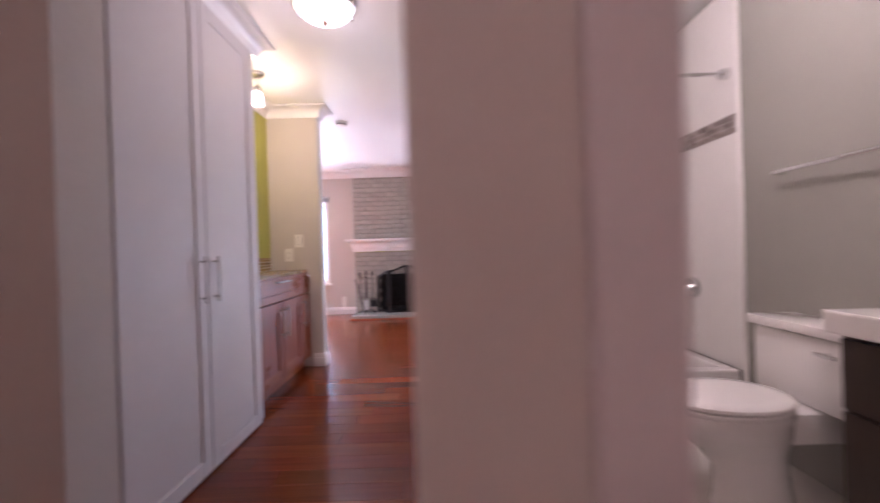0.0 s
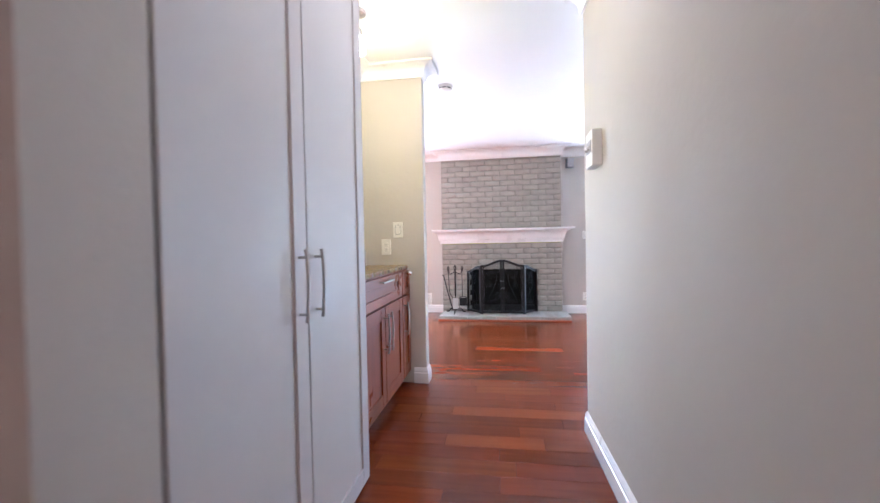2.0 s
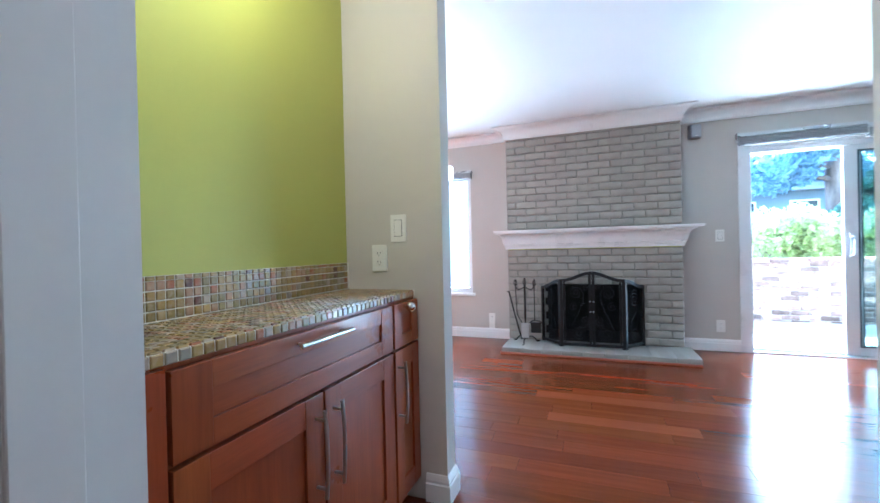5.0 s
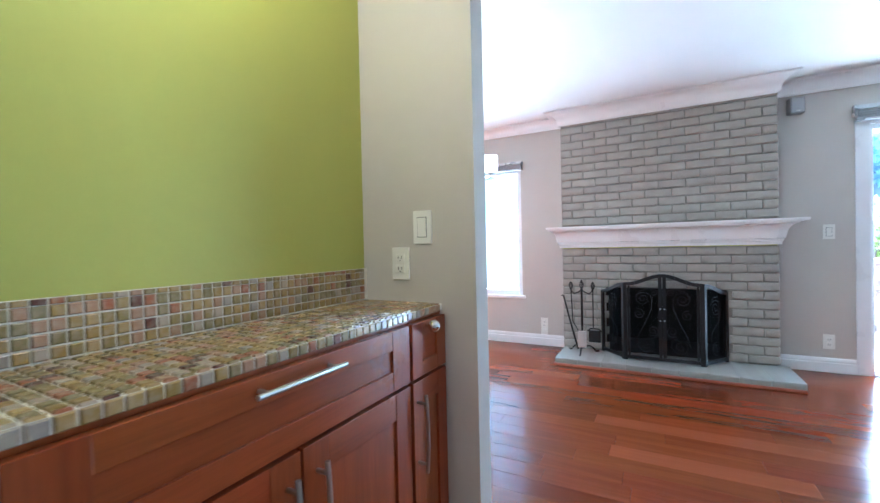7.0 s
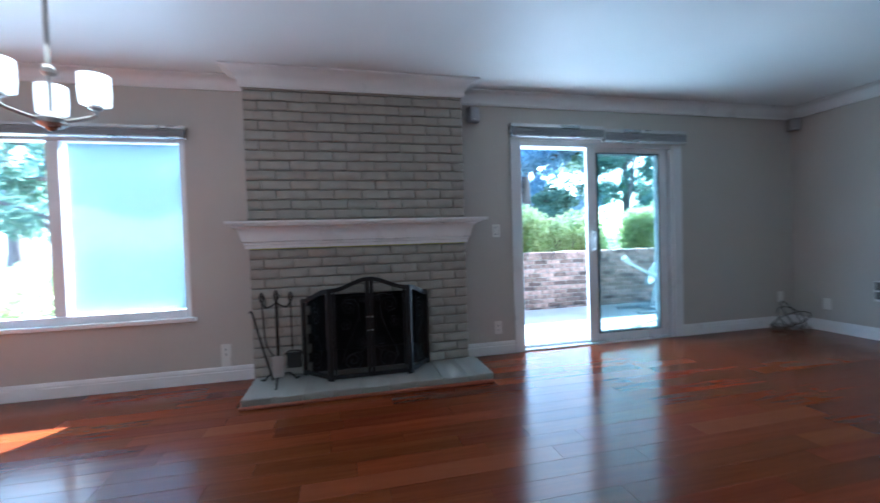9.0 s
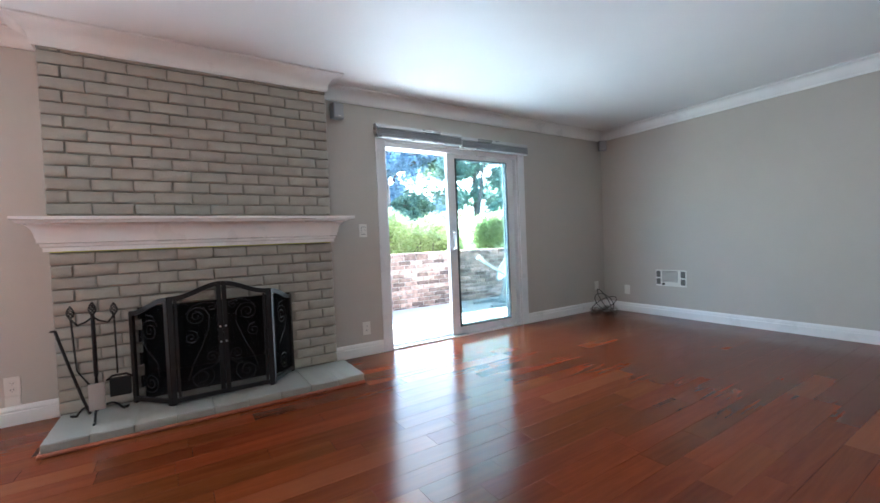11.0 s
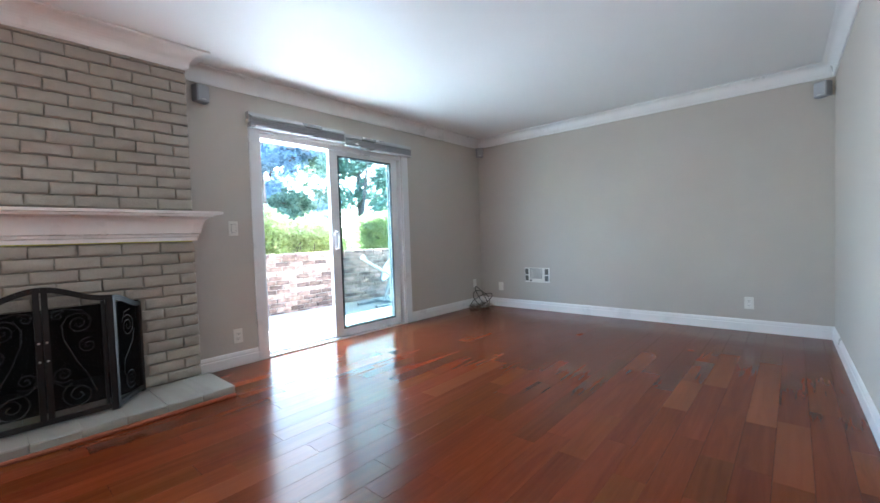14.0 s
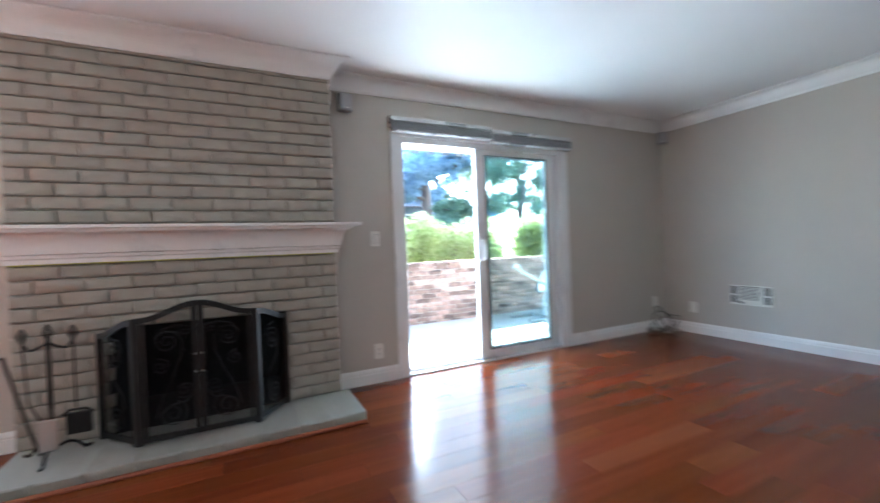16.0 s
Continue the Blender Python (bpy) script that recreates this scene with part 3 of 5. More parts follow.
def fire_screen():
    t = thing("fire_screen", "black wrought iron folding fire screen with scrolls on the hearth", "fire screen")

    def panel(name, p0, p1, top, scrolls, midbar):
        p0, p1 = Vector(p0), Vector(p1)
        w = (p1 - p0).length
        ex = (p1 - p0).normalized()
        ey = Vector((-ex.y, ex.x, 0))

        def at(s, z, d=0.0):
            q = p0 + ex * s + ey * d
            return (q.x, q.y, z)

        bm = bmesh.new()
        def strip(path, half, thick):
            for (s0, z0), (s1, z1) in zip(path, path[1:]):
                d = Vector((s1 - s0, z1 - z0)).normalized()
                nn = Vector((-d.y, d.x)) * half
                quad = [(s0 + nn.x, z0 + nn.y), (s1 + nn.x, z1 + nn.y), (s1 - nn.x, z1 - nn.y), (s0 - nn.x, z0 - nn.y)]
                f = [bm.verts.new(at(a, b, -thick)) for a, b in quad]
                r = [bm.verts.new(at(a, b, thick)) for a, b in quad]
                bm.faces.new(f)
                bm.faces.new(r[::-1])
                for i in range(4):
                    bm.faces.new((f[i], r[i], r[(i + 1) % 4], f[(i + 1) % 4]))
        ns = 20
        edge = [(w * k / ns, top(k / ns) - 0.014) for k in range(ns + 1)]
        strip(edge, 0.015, 0.008)
        strip([(0.012, 0.062), (0.012, top(0) - 0.01)], 0.014, 0.009)
        strip([(w - 0.012, 0.062), (w - 0.012, top(1) - 0.01)], 0.014, 0.009)
        strip([(0.0, 0.088), (w, 0.088)], 0.014, 0.008)
        if midbar:
            strip([(w / 2 - 0.016, 0.09), (w / 2 - 0.016, top(0.5) - 0.02)], 0.0135, 0.007)
            strip([(w / 2 + 0.016, 0.09), (w / 2 + 0.016, top(0.5) - 0.02)], 0.0135, 0.007)
            strip([(0.04, 0.105), (0.04, top(0.07) - 0.03)], 0.008, 0.006)
            strip([(w - 0.04, 0.105), (w - 0.04, top(0.93) - 0.03)], 0.008, 0.006)
        pn = part("panel", bm, M_IRON, t)
        bm = bmesh.new()
        n = 14
        lo = [bm.verts.new(at(w * k / n, 0.09, 0.004)) for k in range(n + 1)]
        hi = [bm.verts.new(at(w * k / n, top(k / n) - 0.02, 0.004)) for k in range(n + 1)]
        for k in range(n):
            bm.faces.new((lo[k], lo[k + 1], hi[k + 1], hi[k]))
        part("wire_mesh", bm, M_MESH, pn, "fine black wire mesh")
        for pts in scrolls:
            bm = bmesh.new()
            tube(bm, [at(s, z, -0.008) for s, z in pts], 0.0034, 5)
            part("scroll", bm, M_IRON, pn)
        return pn

    W = 0.595
    half = [spiral(0.15, 0.60, 0.062, 2.0, 0.6, 1), spiral(0.115, 0.47, 0.045, 1.6, 1.8, -1), spiral(0.235, 0.655, 0.032, 1.4, 2.6, -1), spiral(0.225, 0.33, 0.046, 1.8, 4.0, 1),
            spiral(0.165, 0.205, 0.075, 1.9, 1.2, -1),
            [(0.19, 0.655), (0.22, 0.60), (0.215, 0.52), (0.17, 0.40), (0.12, 0.30), (0.09, 0.20)], [(0.265, 0.30), (0.23, 0.265), (0.16, 0.255), (0.11, 0.215)],
            [(0.09, 0.62), (0.13, 0.67), (0.20, 0.69), (0.26, 0.675)]]
    centre = panel("panel", (-0.06, 5.83, 0), (0.535, 5.83, 0), arch, half + [[(W - a, b) for a, b in s] for s in half], True)
    for x in (W / 2 - 0.016, W / 2 + 0.016):
        for z in (0.42, 0.52):
            bm = bmesh.new()
            bmesh.ops.create_uvsphere(bm, u_segments=8, v_segments=6, radius=0.006, matrix=Matrix.Translation((-0.06 + x, 5.819, z)))
            part("stud", bm, M_STEEL, centre)
    side = [spiral(0.17, 0.53, 0.07, 2.0, 1.0, 1), spiral(0.16, 0.20, 0.065, 2.0, 4.0, 1), [(0.10, 0.50), (0.13, 0.42), (0.22, 0.33), (0.23, 0.24)], [(0.23, 0.56), (0.20, 0.62), (0.14, 0.63)]]
    rs = ((Vector((0.722, 6.075)) - Vector((0.535, 5.83))).length)
    panel("panel", (-0.268, 6.065, 0), (-0.06, 5.83, 0), lambda u: 0.650 + 0.088 * (0.5 - 0.5 * math.cos(math.pi * u)), side, False)
    panel("panel", (0.535, 5.83, 0), (0.722, 6.075, 0), lambda u: 0.738 - 0.078 * (0.5 - 0.5 * math.cos(math.pi * u)), [[(rs - a, b) for a, b in s] for s in side], False)


fire_screen()


# ---- fire tools ----
def fire_tools():
    t = thing("fire_tool_set", "black iron fireplace tool stand with poker, brush and shovel", "fire tools")
    cx, cy = -0.432, 5.93
    bm = bmesh.new()
    tube(bm, [(cx, cy, 0.10), (cx, cy, 0.30), (cx, cy, 0.31), (cx, cy, 0.665)], [0.008, 0.008, 0.011, 0.010], 8)
    tube(bm, [(cx - 0.10, cy, 0.655), (cx - 0.07, cy, 0.615), (cx - 0.03, cy, 0.63), (cx, cy, 0.655), (cx + 0.03, cy, 0.63), (cx + 0.07, cy, 0.615), (cx + 0.10, cy, 0.655)], 0.006, 6)
    part("stand_post", bm, M_IRON, t, smooth=True)
    for x, z, h in ((cx - 0.098, 0.650, 0.080), (cx, 0.655, 0.090), (cx + 0.100, 0.650, 0.080)):
        bm = bmesh.new()
        for k in range(6):
            a = k * math.pi / 3
            tube(bm, [(x + 0.018 * math.sin(math.pi * j / 8) * math.cos(a + j * 0.5), cy + 0.018 * math.sin(math.pi * j / 8) * math.sin(a + j * 0.5), z + h * j / 8) for j in range(9)], 0.003, 4)
        part("basket_finial", bm, M_IRON, t, "twisted basket finial")
    for k in range(3):
        a = radians(-90 + 120 * k)
        bm = bmesh.new()
        pts = []
        for j in range(16):
            u = j / 15
            r = 0.01 + 0.13 * u
            pts.append((cx + r * math.cos(a), cy + r * math.sin(a), 0.10 + 0.03 * math.sin(u * 3.1) - 0.055 * u * u + 0.0))
        e = Vector(pts[-1])
        for j in range(1, 16):
            u = j / 15
            ang = -math.pi / 2 + u * 2 * math.pi * 1.2
            rr = 0.022 * (1 - 0.5 * u)
            q = e + Vector((math.cos(a), math.sin(a), 0)) * (rr * math.cos(ang)) + Vector((0, 0, rr * math.sin(ang) + 0.0))
            pts.append((q.x, q.y, max(0.068, q.z)))
        tube(bm, pts, 0.0065, 6)
        part("scroll_leg", bm, M_IRON, t, smooth=True)
    bm = bmesh.new()
    tube(bm, [(cx - 0.165, cy - 0.02, 0.60), (cx - 0.12, cy - 0.03, 0.42), (cx - 0.06, cy - 0.05, 0.20), (cx - 0.03, cy - 0.05, 0.10)], 0.008, 6)
    tube(bm, [(cx - 0.185, cy - 0.02, 0.595), (cx - 0.165, cy - 0.02, 0.60)], 0.006, 6)
    part("poker", bm, M_IRON, t, "leaning iron poker", True)
    bm = bmesh.new()
    tube(bm, [(cx + 0.100, cy, 0.66), (cx + 0.100, cy, 0.30)], 0.005, 6)
    box(bm, cx + 0.06, cx + 0.165, cy - 0.02, cy + 0.012, 0.165, 0.275, 0.006)
    tube(bm, [(cx + 0.05, cy - 0.02, 0.27), (cx + 0.08, cy - 0.024, 0.295), (cx + 0.145, cy - 0.024, 0.295), (cx + 0.175, cy - 0.02, 0.27)], 0.007, 6)
    part("shovel", bm, M_IRON, t, "hanging black ash shovel")
    bm = bmesh.new()
    tube(bm, [(cx - 0.098, cy, 0.66), (cx - 0.085, cy, 0.35), (cx - 0.02, cy - 0.05, 0.26)], 0.005, 6)
    part("tongs", bm, M_IRON, t, "thin iron tongs")
    bm = bmesh.new()
    box(bm, cx - 0.03, cx + 0.045, cy - 0.075, cy - 0.06, 0.12, 0.275, 0.004)
    part("brush", bm, M_STEEL, t, "grey metal brush head")


fire_tools()


# ---- tall hall cabinet ----
def shaker(bm, axis_x, y0, y1, z0, z1, stile, thick=0.02, recess=0.008):
    """A door whose front faces +x at axis_x: four frame members round a set-back panel."""
    a = axis_x - thick
    box(bm, a, axis_x, y0, y0 + stile, z0, z1, 0.0015, 1)
    box(bm, a, axis_x, y1 - stile, y1, z0, z1, 0.0015, 1)
    box(bm, a, axis_x - 0.0004, y0 + stile, y1 - stile, z0, z0 + stile, 0.0015, 1)
    box(bm, a, axis_x - 0.0004, y0 + stile, y1 - stile, z1 - stile, z1, 0.0015, 1)
    box(bm, a, axis_x - recess, y0 + stile - 0.003, y1 - stile + 0.003, z0 + stile - 0.003, z1 - stile + 0.003)


def bar_handle(parent, p, length, vertical, material=None, bow=0.006, label="brushed nickel bar pull", standoff=0.030):
    x, y, z = p
    bm = bmesh.new()
    n = 8
    pts = []
    for k in range(n + 1):
        u = k / n - 0.5
        off = standoff + bow * (1 - 4 * u * u)
        pts.append((x + off, y, z + length * u) if vertical else (x + off, y + length * u, z))
    tube(bm, pts, 0.0058, 8)
    for u in (-0.39, 0.39):
        q = (x, y, z + length * u) if vertical else (x, y + length * u, z)
        cyl(bm, q, (q[0] + standoff + 0.002, q[1], q[2]), 0.0045, None, 8)
    return part("handle", bm, material or M_STEEL, parent, label, True)


tall = thing("tall_cabinet", "tall white built-in cabinet with two shaker doors", "cabinet")
part("body", boxes((-0.93, CABX - 0.023, 0.79, 1.894, 0, 2.325), (-0.93, CABX - 0.036, 1.894, 1.990, 0, 2.325)), M_CAB, tall)
for y0, y1, hy in ((0.803, 1.352, 1.300), (1.358, 1.892, 1.408)):
    bm = bmesh.new()
    shaker(bm, CABX, y0, y1, 0.012, 2.30, 0.075)
    d = part("door", bm, M_CAB, tall)
    bar_handle(d, (CABX, hy, 0.935), 0.222, True, standoff=0.024)

# ---- bar cabinet ----
bar = thing("bar_base_cabinet", "reddish cherry base cabinet with shaker doors and drawers", "cabinet")
BX = -0.448
part("body", boxes((-0.80, BX - 0.022, 1.992, BARY - 0.001, 0.09, 0.872)), M_CHERRY_Z, bar)
part("toe_kick", boxes((-0.80, BX - 0.07, 1.992, BARY - 0.001, 0.0, 0.09)), M_CHERRY_Y, bar)
part("filler", boxes((BX - 0.022, BX - 0.004, 1.992, 2.066, 0.09, 0.868)), M_CHERRY_Z, bar)


def front(name, y0, y1, z0, z1, stile, rail):
    p = part(name, boxes((BX - 0.020, BX - 0.008, y0 + stile - 0.003, y1 - stile + 0.003, z0 + rail - 0.003, z1 - rail + 0.003)),
             M_CHERRY_Z if z1 - z0 > y1 - y0 else M_CHERRY_Y, bar)
    for a, b in ((y0, y0 + stile), (y1 - stile, y1)):
        part("stile", boxes((BX - 0.020, BX, a, b, z0, z1), bevel=0.0018), M_CHERRY_Z, p)
    for a, b in ((z0, z0 + rail), (z1 - rail, z1)):
        part("rail", boxes((BX - 0.020, BX - 0.0006, y0 + stile, y1 - stile, a, b), bevel=0.0018), M_CHERRY_Y, p)
    return p


d = front("drawer", 2.073, 2.926, 0.692, 0.862, 0.085, 0.055)
bar_handle(d, (BX, 2.500, 0.836), 0.232, False, bow=0.0)
d = front("drawer", 2.942, BARY - 0.006, 0.692, 0.862, 0.06, 0.045)
bm = bmesh.new()
cyl(bm, (BX, 3.024, 0.846), (BX + 0.018, 3.024, 0.846), 0.006, 0.008, 10)
bmesh.ops.create_icosphere(bm, subdivisions=2, radius=0.020, matrix=Matrix.Translation((BX + 0.030, 3.024, 0.846)))
part("knob", bm, M_CHROME, d, "round faceted chrome knob", True)
for y0, y1, hy in ((2.073, 2.503, 2.468), (2.510, 2.926, 2.548), (2.942, BARY - 0.006, 2.964)):
    d = front("door", y0, y1, 0.10, 0.682, 0.075 if y1 - y0 > 0.3 else 0.06, 0.075)
    bar_handle(d, (BX, hy, 0.528), 0.236, True)

counter = thing("tiled_countertop", "mosaic glass tile countertop with low backsplash", "countertop")
part("grout_bed", boxes((-0.798, -0.462, 1.992, BARY - 0.001, 0.8735, 0.8960), (-0.798, -0.789, 1.992, BARY - 0.001, 0.8960, 1.018)), M_GROUT, counter)


def mosaic_mat():
    m, n, l, p = nodes_of("mosaic_tile")
    r = random_of(n, l)
    ramp = n.new("ShaderNodeValToRGB")
    ramp.color_ramp.interpolation = "CONSTANT"
    cols = [(0.0, (0.30, 0.20, 0.055)), (0.18, (0.25, 0.185, 0.06)), (0.36, (0.36, 0.25, 0.09)), (0.52, (0.22, 0.175, 0.07)), (0.66, (0.36, 0.21, 0.12)),
            (0.76, (0.42, 0.34, 0.25)), (0.85, (0.30, 0.11, 0.045)), (0.92, (0.10, 0.035, 0.02)), (0.96, (0.33, 0.29, 0.24))]
    el = ramp.color_ramp.elements
    while len(el) < len(cols):
        el.new(0.5)
    for e, (a, c) in zip(el, cols):
        e.position = a
        e.color = (*c, 1)
    l.new(r, ramp.inputs[0])
    pos = n.new("ShaderNodeNewGeometry").outputs["Position"]
    c = ramp_mix(n, l, contrast(n, l, noise_at(n, l, pos, 70, 4), 0.4, 0.75, 0, 0.5), ramp.outputs[0], (0.50, 0.42, 0.30))
    l.new(c, p.inputs["Base Color"])
    p.inputs["Roughness"].default_value = 0.22
    p.inputs["Coat Weight"].default_value = 0.15
    p.inputs["Coat Roughness"].default_value = 0.05
    return m


M_MOSAIC = mosaic_mat()
PITCH, TILE = 0.0262, 0.0226


def tile_mesh(name, axis):
    bm = bmesh.new()
    s = TILE / 2
    size = {"z": (s, s, 0.002), "x": (0.002, s, s)}[axis]
    box(bm, -size[0], size[0], -size[1], size[1], -size[2], size[2])
    top = {"z": 2, "x": 0}[axis]
    es = [e for e in bm.edges if all(v.co[top] > 0 for v in e.verts)]
    bmesh.ops.bevel(bm, geom=es, offset=0.0022, segments=1, affect="EDGES")
    return mesh_of(name, bm, M_MOSAIC)


NY = int((BARY - 0.001 - 1.992) / PITCH)
tile_x = tile_mesh("tile_upright", "x")


def place(name, me, parent, loc, rz=0.0):
    ob = new(name, me)
    ob.parent = parent
    ob.location = loc
    if rz:
        ob.rotation_euler = (0, 0, rz)
    return ob


def joined_boxes(name, cells, material, parent, chamfer, label):
    """Many small slabs (x0, x1, y0, y1, z) with a chamfered top, as one mesh."""
    v, f = [], []
    for x0, x1, y0, y1, z0, z1 in cells:
        k = len(v)
        c = chamfer
        v += [(x0, y0, z0), (x1, y0, z0), (x1, y1, z0), (x0, y1, z0), (x0 + c, y0 + c, z1), (x1 - c, y0 + c, z1), (x1 - c, y1 - c, z1), (x0 + c, y1 - c, z1)]
        f += [(k + 4, k + 5, k + 6, k + 7), (k, k + 1, k + 5, k + 4), (k + 1, k + 2, k + 6, k + 5), (k + 2, k + 3, k + 7, k + 6), (k + 3, k, k + 4, k + 7)]
    me = bpy.data.meshes.new(name)
    me.from_pydata(v, [], f)
    me.materials.append(material)
    ob = new(name, me)
    ob.parent = parent
    return tagged(ob, label, "", "", "stuff")


cells = []
for i in range(13):
    for j in range(NY):
        x, y = -0.786 + PITCH * i, 1.994 + PITCH * j
        cells.append((x, min(x + TILE, -0.462), y, y + TILE, 0.893, 0.9005))
joined_boxes("top_tile", cells, M_MOSAIC, counter, 0.002, "small glossy amber and green glass mosaic tiles")

# ---- switches, sockets, thermostat ----
def plate(name, label, at, face, kind, w=0.074, h=0.118):
    """A wall plate; face: the direction it looks, as a turn about z in degrees (0: towards -y)."""
    t = thing(name, label, "light switch" if kind == "switch" else "outlet", at=at)
    t.rotation_euler = (0, 0, radians(face))
    part("cover", boxes((-w / 2, w / 2, -0.007, 0.001, -h / 2, h / 2), bevel=0.0025), M_PLATE, t)
    if kind == "switch":
        part("rocker_seam", boxes((-0.019, 0.019, -0.0078, -0.006, -0.036, 0.036)), M_SLOT, t)
        part("rocker", boxes((-0.017, 0.017, -0.011, -0.006, -0.034, 0.034), bevel=0.0015), M_PLATE, t)
    elif kind == "outlet":
        for z in (-0.020, 0.020):
            s = part("socket", boxes((-0.017, 0.017, -0.0095, -0.006, z - 0.015, z + 0.015), bevel=0.003), M_PLATE, t)
            part("slot", boxes((-0.008, -0.0055, -0.0102, -0.009, z - 0.003, z + 0.007), (0.0055, 0.008, -0.0102, -0.009, z - 0.003, z + 0.006),
                               (-0.002, 0.002, -0.0102, -0.009, z - 0.011, z - 0.007)), M_SLOT, s)
    return t


plate("light_switch", "cream rocker switch on the bar end wall", (-0.531, BARY - 0.001, 1.166), 0, "switch")
plate("wall_outlet", "cream duplex outlet above the tiled counter", (-0.626, BARY - 0.001, 1.037), 0, "outlet")
plate("light_switch", "white rocker switch beside the patio door", (1.434, 6.299, 1.143), 0, "switch")
plate("wall_outlet", "white duplex outlet beside the patio door", (1.428, 6.299, 0.248), 0, "outlet")
plate("wall_outlet", "white outlet under the dining window", (-0.880, 6.299, 0.238), 0, "outlet")
plate("wall_plate", "small beige cable plate above the baseboard", (-0.882, 6.299, 0.148), 0, "blank", 0.07, 0.06)
plate("wall_outlet", "white outlet low on the bare wall", (E - 0.001, 5.961, 0.286), -90, "blank")
plate("wall_outlet", "white outlet low in the far corner", (4.76, 6.299, 0.33), 0, "blank")
plate("wall_outlet", "white duplex outlet low on the bare wall", (E - 0.001, 3.136, 0.277), -90, "outlet")
plate("light_switch", "white rocker switch in the dim entry", (-1.032, 0.587, 1.154), 0, "switch")

TX = 0.712
th = thing("thermostat", "beige wall thermostat with two dark knobs", "thermostat")
part("case", boxes((TX - 0.042, TX + 0.001, 2.110, 2.250, 1.405, 1.570), bevel=0.003), M_PLATE, th)
part("dial_panel", boxes((TX - 0.046, TX - 0.041, 2.135, 2.225, 1.47, 1.525), bevel=0.002), M_GREY, th, "grey control strip")
for y in (2.160, 2.200):
    bm = bmesh.new()
    cyl(bm, (TX - 0.046, y, 1.49), (TX - 0.058, y, 1.49), 0.012, 0.010, 14)
    part("knob", bm, M_STEEL, th)

# ---- ceiling fixtures ----
dome = thing("dome_ceiling_light", "lit frosted glass dome ceiling light with bronze finial", "ceiling light")
LX, LY = 0.19, 1.60
bm = bmesh.new()
lathe(bm, (LX, LY, 0), [(0.165, CEIL - 0.001), (0.165, CEIL - 0.025), (0.15, CEIL - 0.035), (0.12, CEIL - 0.035)], 32)
part("canopy", bm, M_STEEL, dome, smooth=True)
bm = bmesh.new()
lathe(bm, (LX, LY, 0), [(0.155, 2.390)] + [(0.155 * math.cos(a), 2.388 - 0.090 * math.sin(a)) for a in [math.pi / 2 * k / 10 for k in range(10)]] + [(0.008, 2.300)], 32)
part("glass_dome", bm, M_DOME, dome, "glowing white frosted glass bowl", True)
bm = bmesh.new()
lathe(bm, (LX, LY, 0), [(0.004, 2.272), (0.011, 2.276), (0.013, 2.286), (0.018, 2.290), (0.016, 2.299), (0.006, 2.301)], 16)
part("finial", bm, M_BRONZE, dome, "bronze finial", True)
for k in range(3):
    a = radians(40 + 120 * k)
    bm = bmesh.new()
    box(bm, LX + 0.155 * math.cos(a) - 0.012, LX + 0.155 * math.cos(a) + 0.012, LY + 0.155 * math.sin(a) - 0.012, LY + 0.155 * math.sin(a) + 0.012, 2.360, 2.395, 0.004)
    part("clip", bm, M_STEEL, dome)
lamp("dome_bulb", "POINT", Matrix.Translation((LX, LY, 2.22)), 0.12, (1.0, 0.80, 0.68), 0.10)

# added fixture and warm lamp, out of view, that lift the dark entry
entry = thing("entry_fill_light", "unseen flush ceiling light added to warm the entry", "ceiling light")
bm = bmesh.new()
lathe(bm, (0.2, -1.7, 0), [(0.13, CEIL - 0.001), (0.13, CEIL - 0.02), (0.11, CEIL - 0.06), (0.04, CEIL - 0.08)], 24)
part("shade", bm, M_DOME, entry, smooth=True)
lamp("entry_bulb", "POINT", Matrix.Translation((0.2, -1.7, 2.28)), 0.95, (1.0, 0.68, 0.56), 0.10)

spot = thing("bar_ceiling_spot", "small ceiling spot with a lit glass shade over the bar", "ceiling light")
bm = bmesh.new()
lathe(bm, (-0.55, 2.42, 0), [(0.05, CEIL - 0.001), (0.05, CEIL - 0.02), (0.035, CEIL - 0.03), (0.01, CEIL - 0.034)], 20)
tube(bm, [(-0.55, 2.42, CEIL - 0.03), (-0.55, 2.42, 2.30)], 0.008, 8)
lathe(bm, (-0.55, 2.42, 0), [(0.012, 2.31), (0.024, 2.30), (0.026, 2.265), (0.022, 2.26)], 16)
part("stem", bm, M_STEEL, spot, "nickel stem and cup", True)
bm = bmesh.new()
lathe(bm, (-0.55, 2.42, 0), [(0.022, 2.262), (0.034, 2.25), (0.040, 2.20), (0.042, 2.165), (0.034, 2.162)], 20)
part("shade", bm, M_NICHESHADE, spot, "glowing white glass shade", True)
lamp("bar_bulb", "POINT", Matrix.Translation((-0.55, 2.42, 2.11)), 0.44, (1.0, 0.76, 0.50), 0.05)

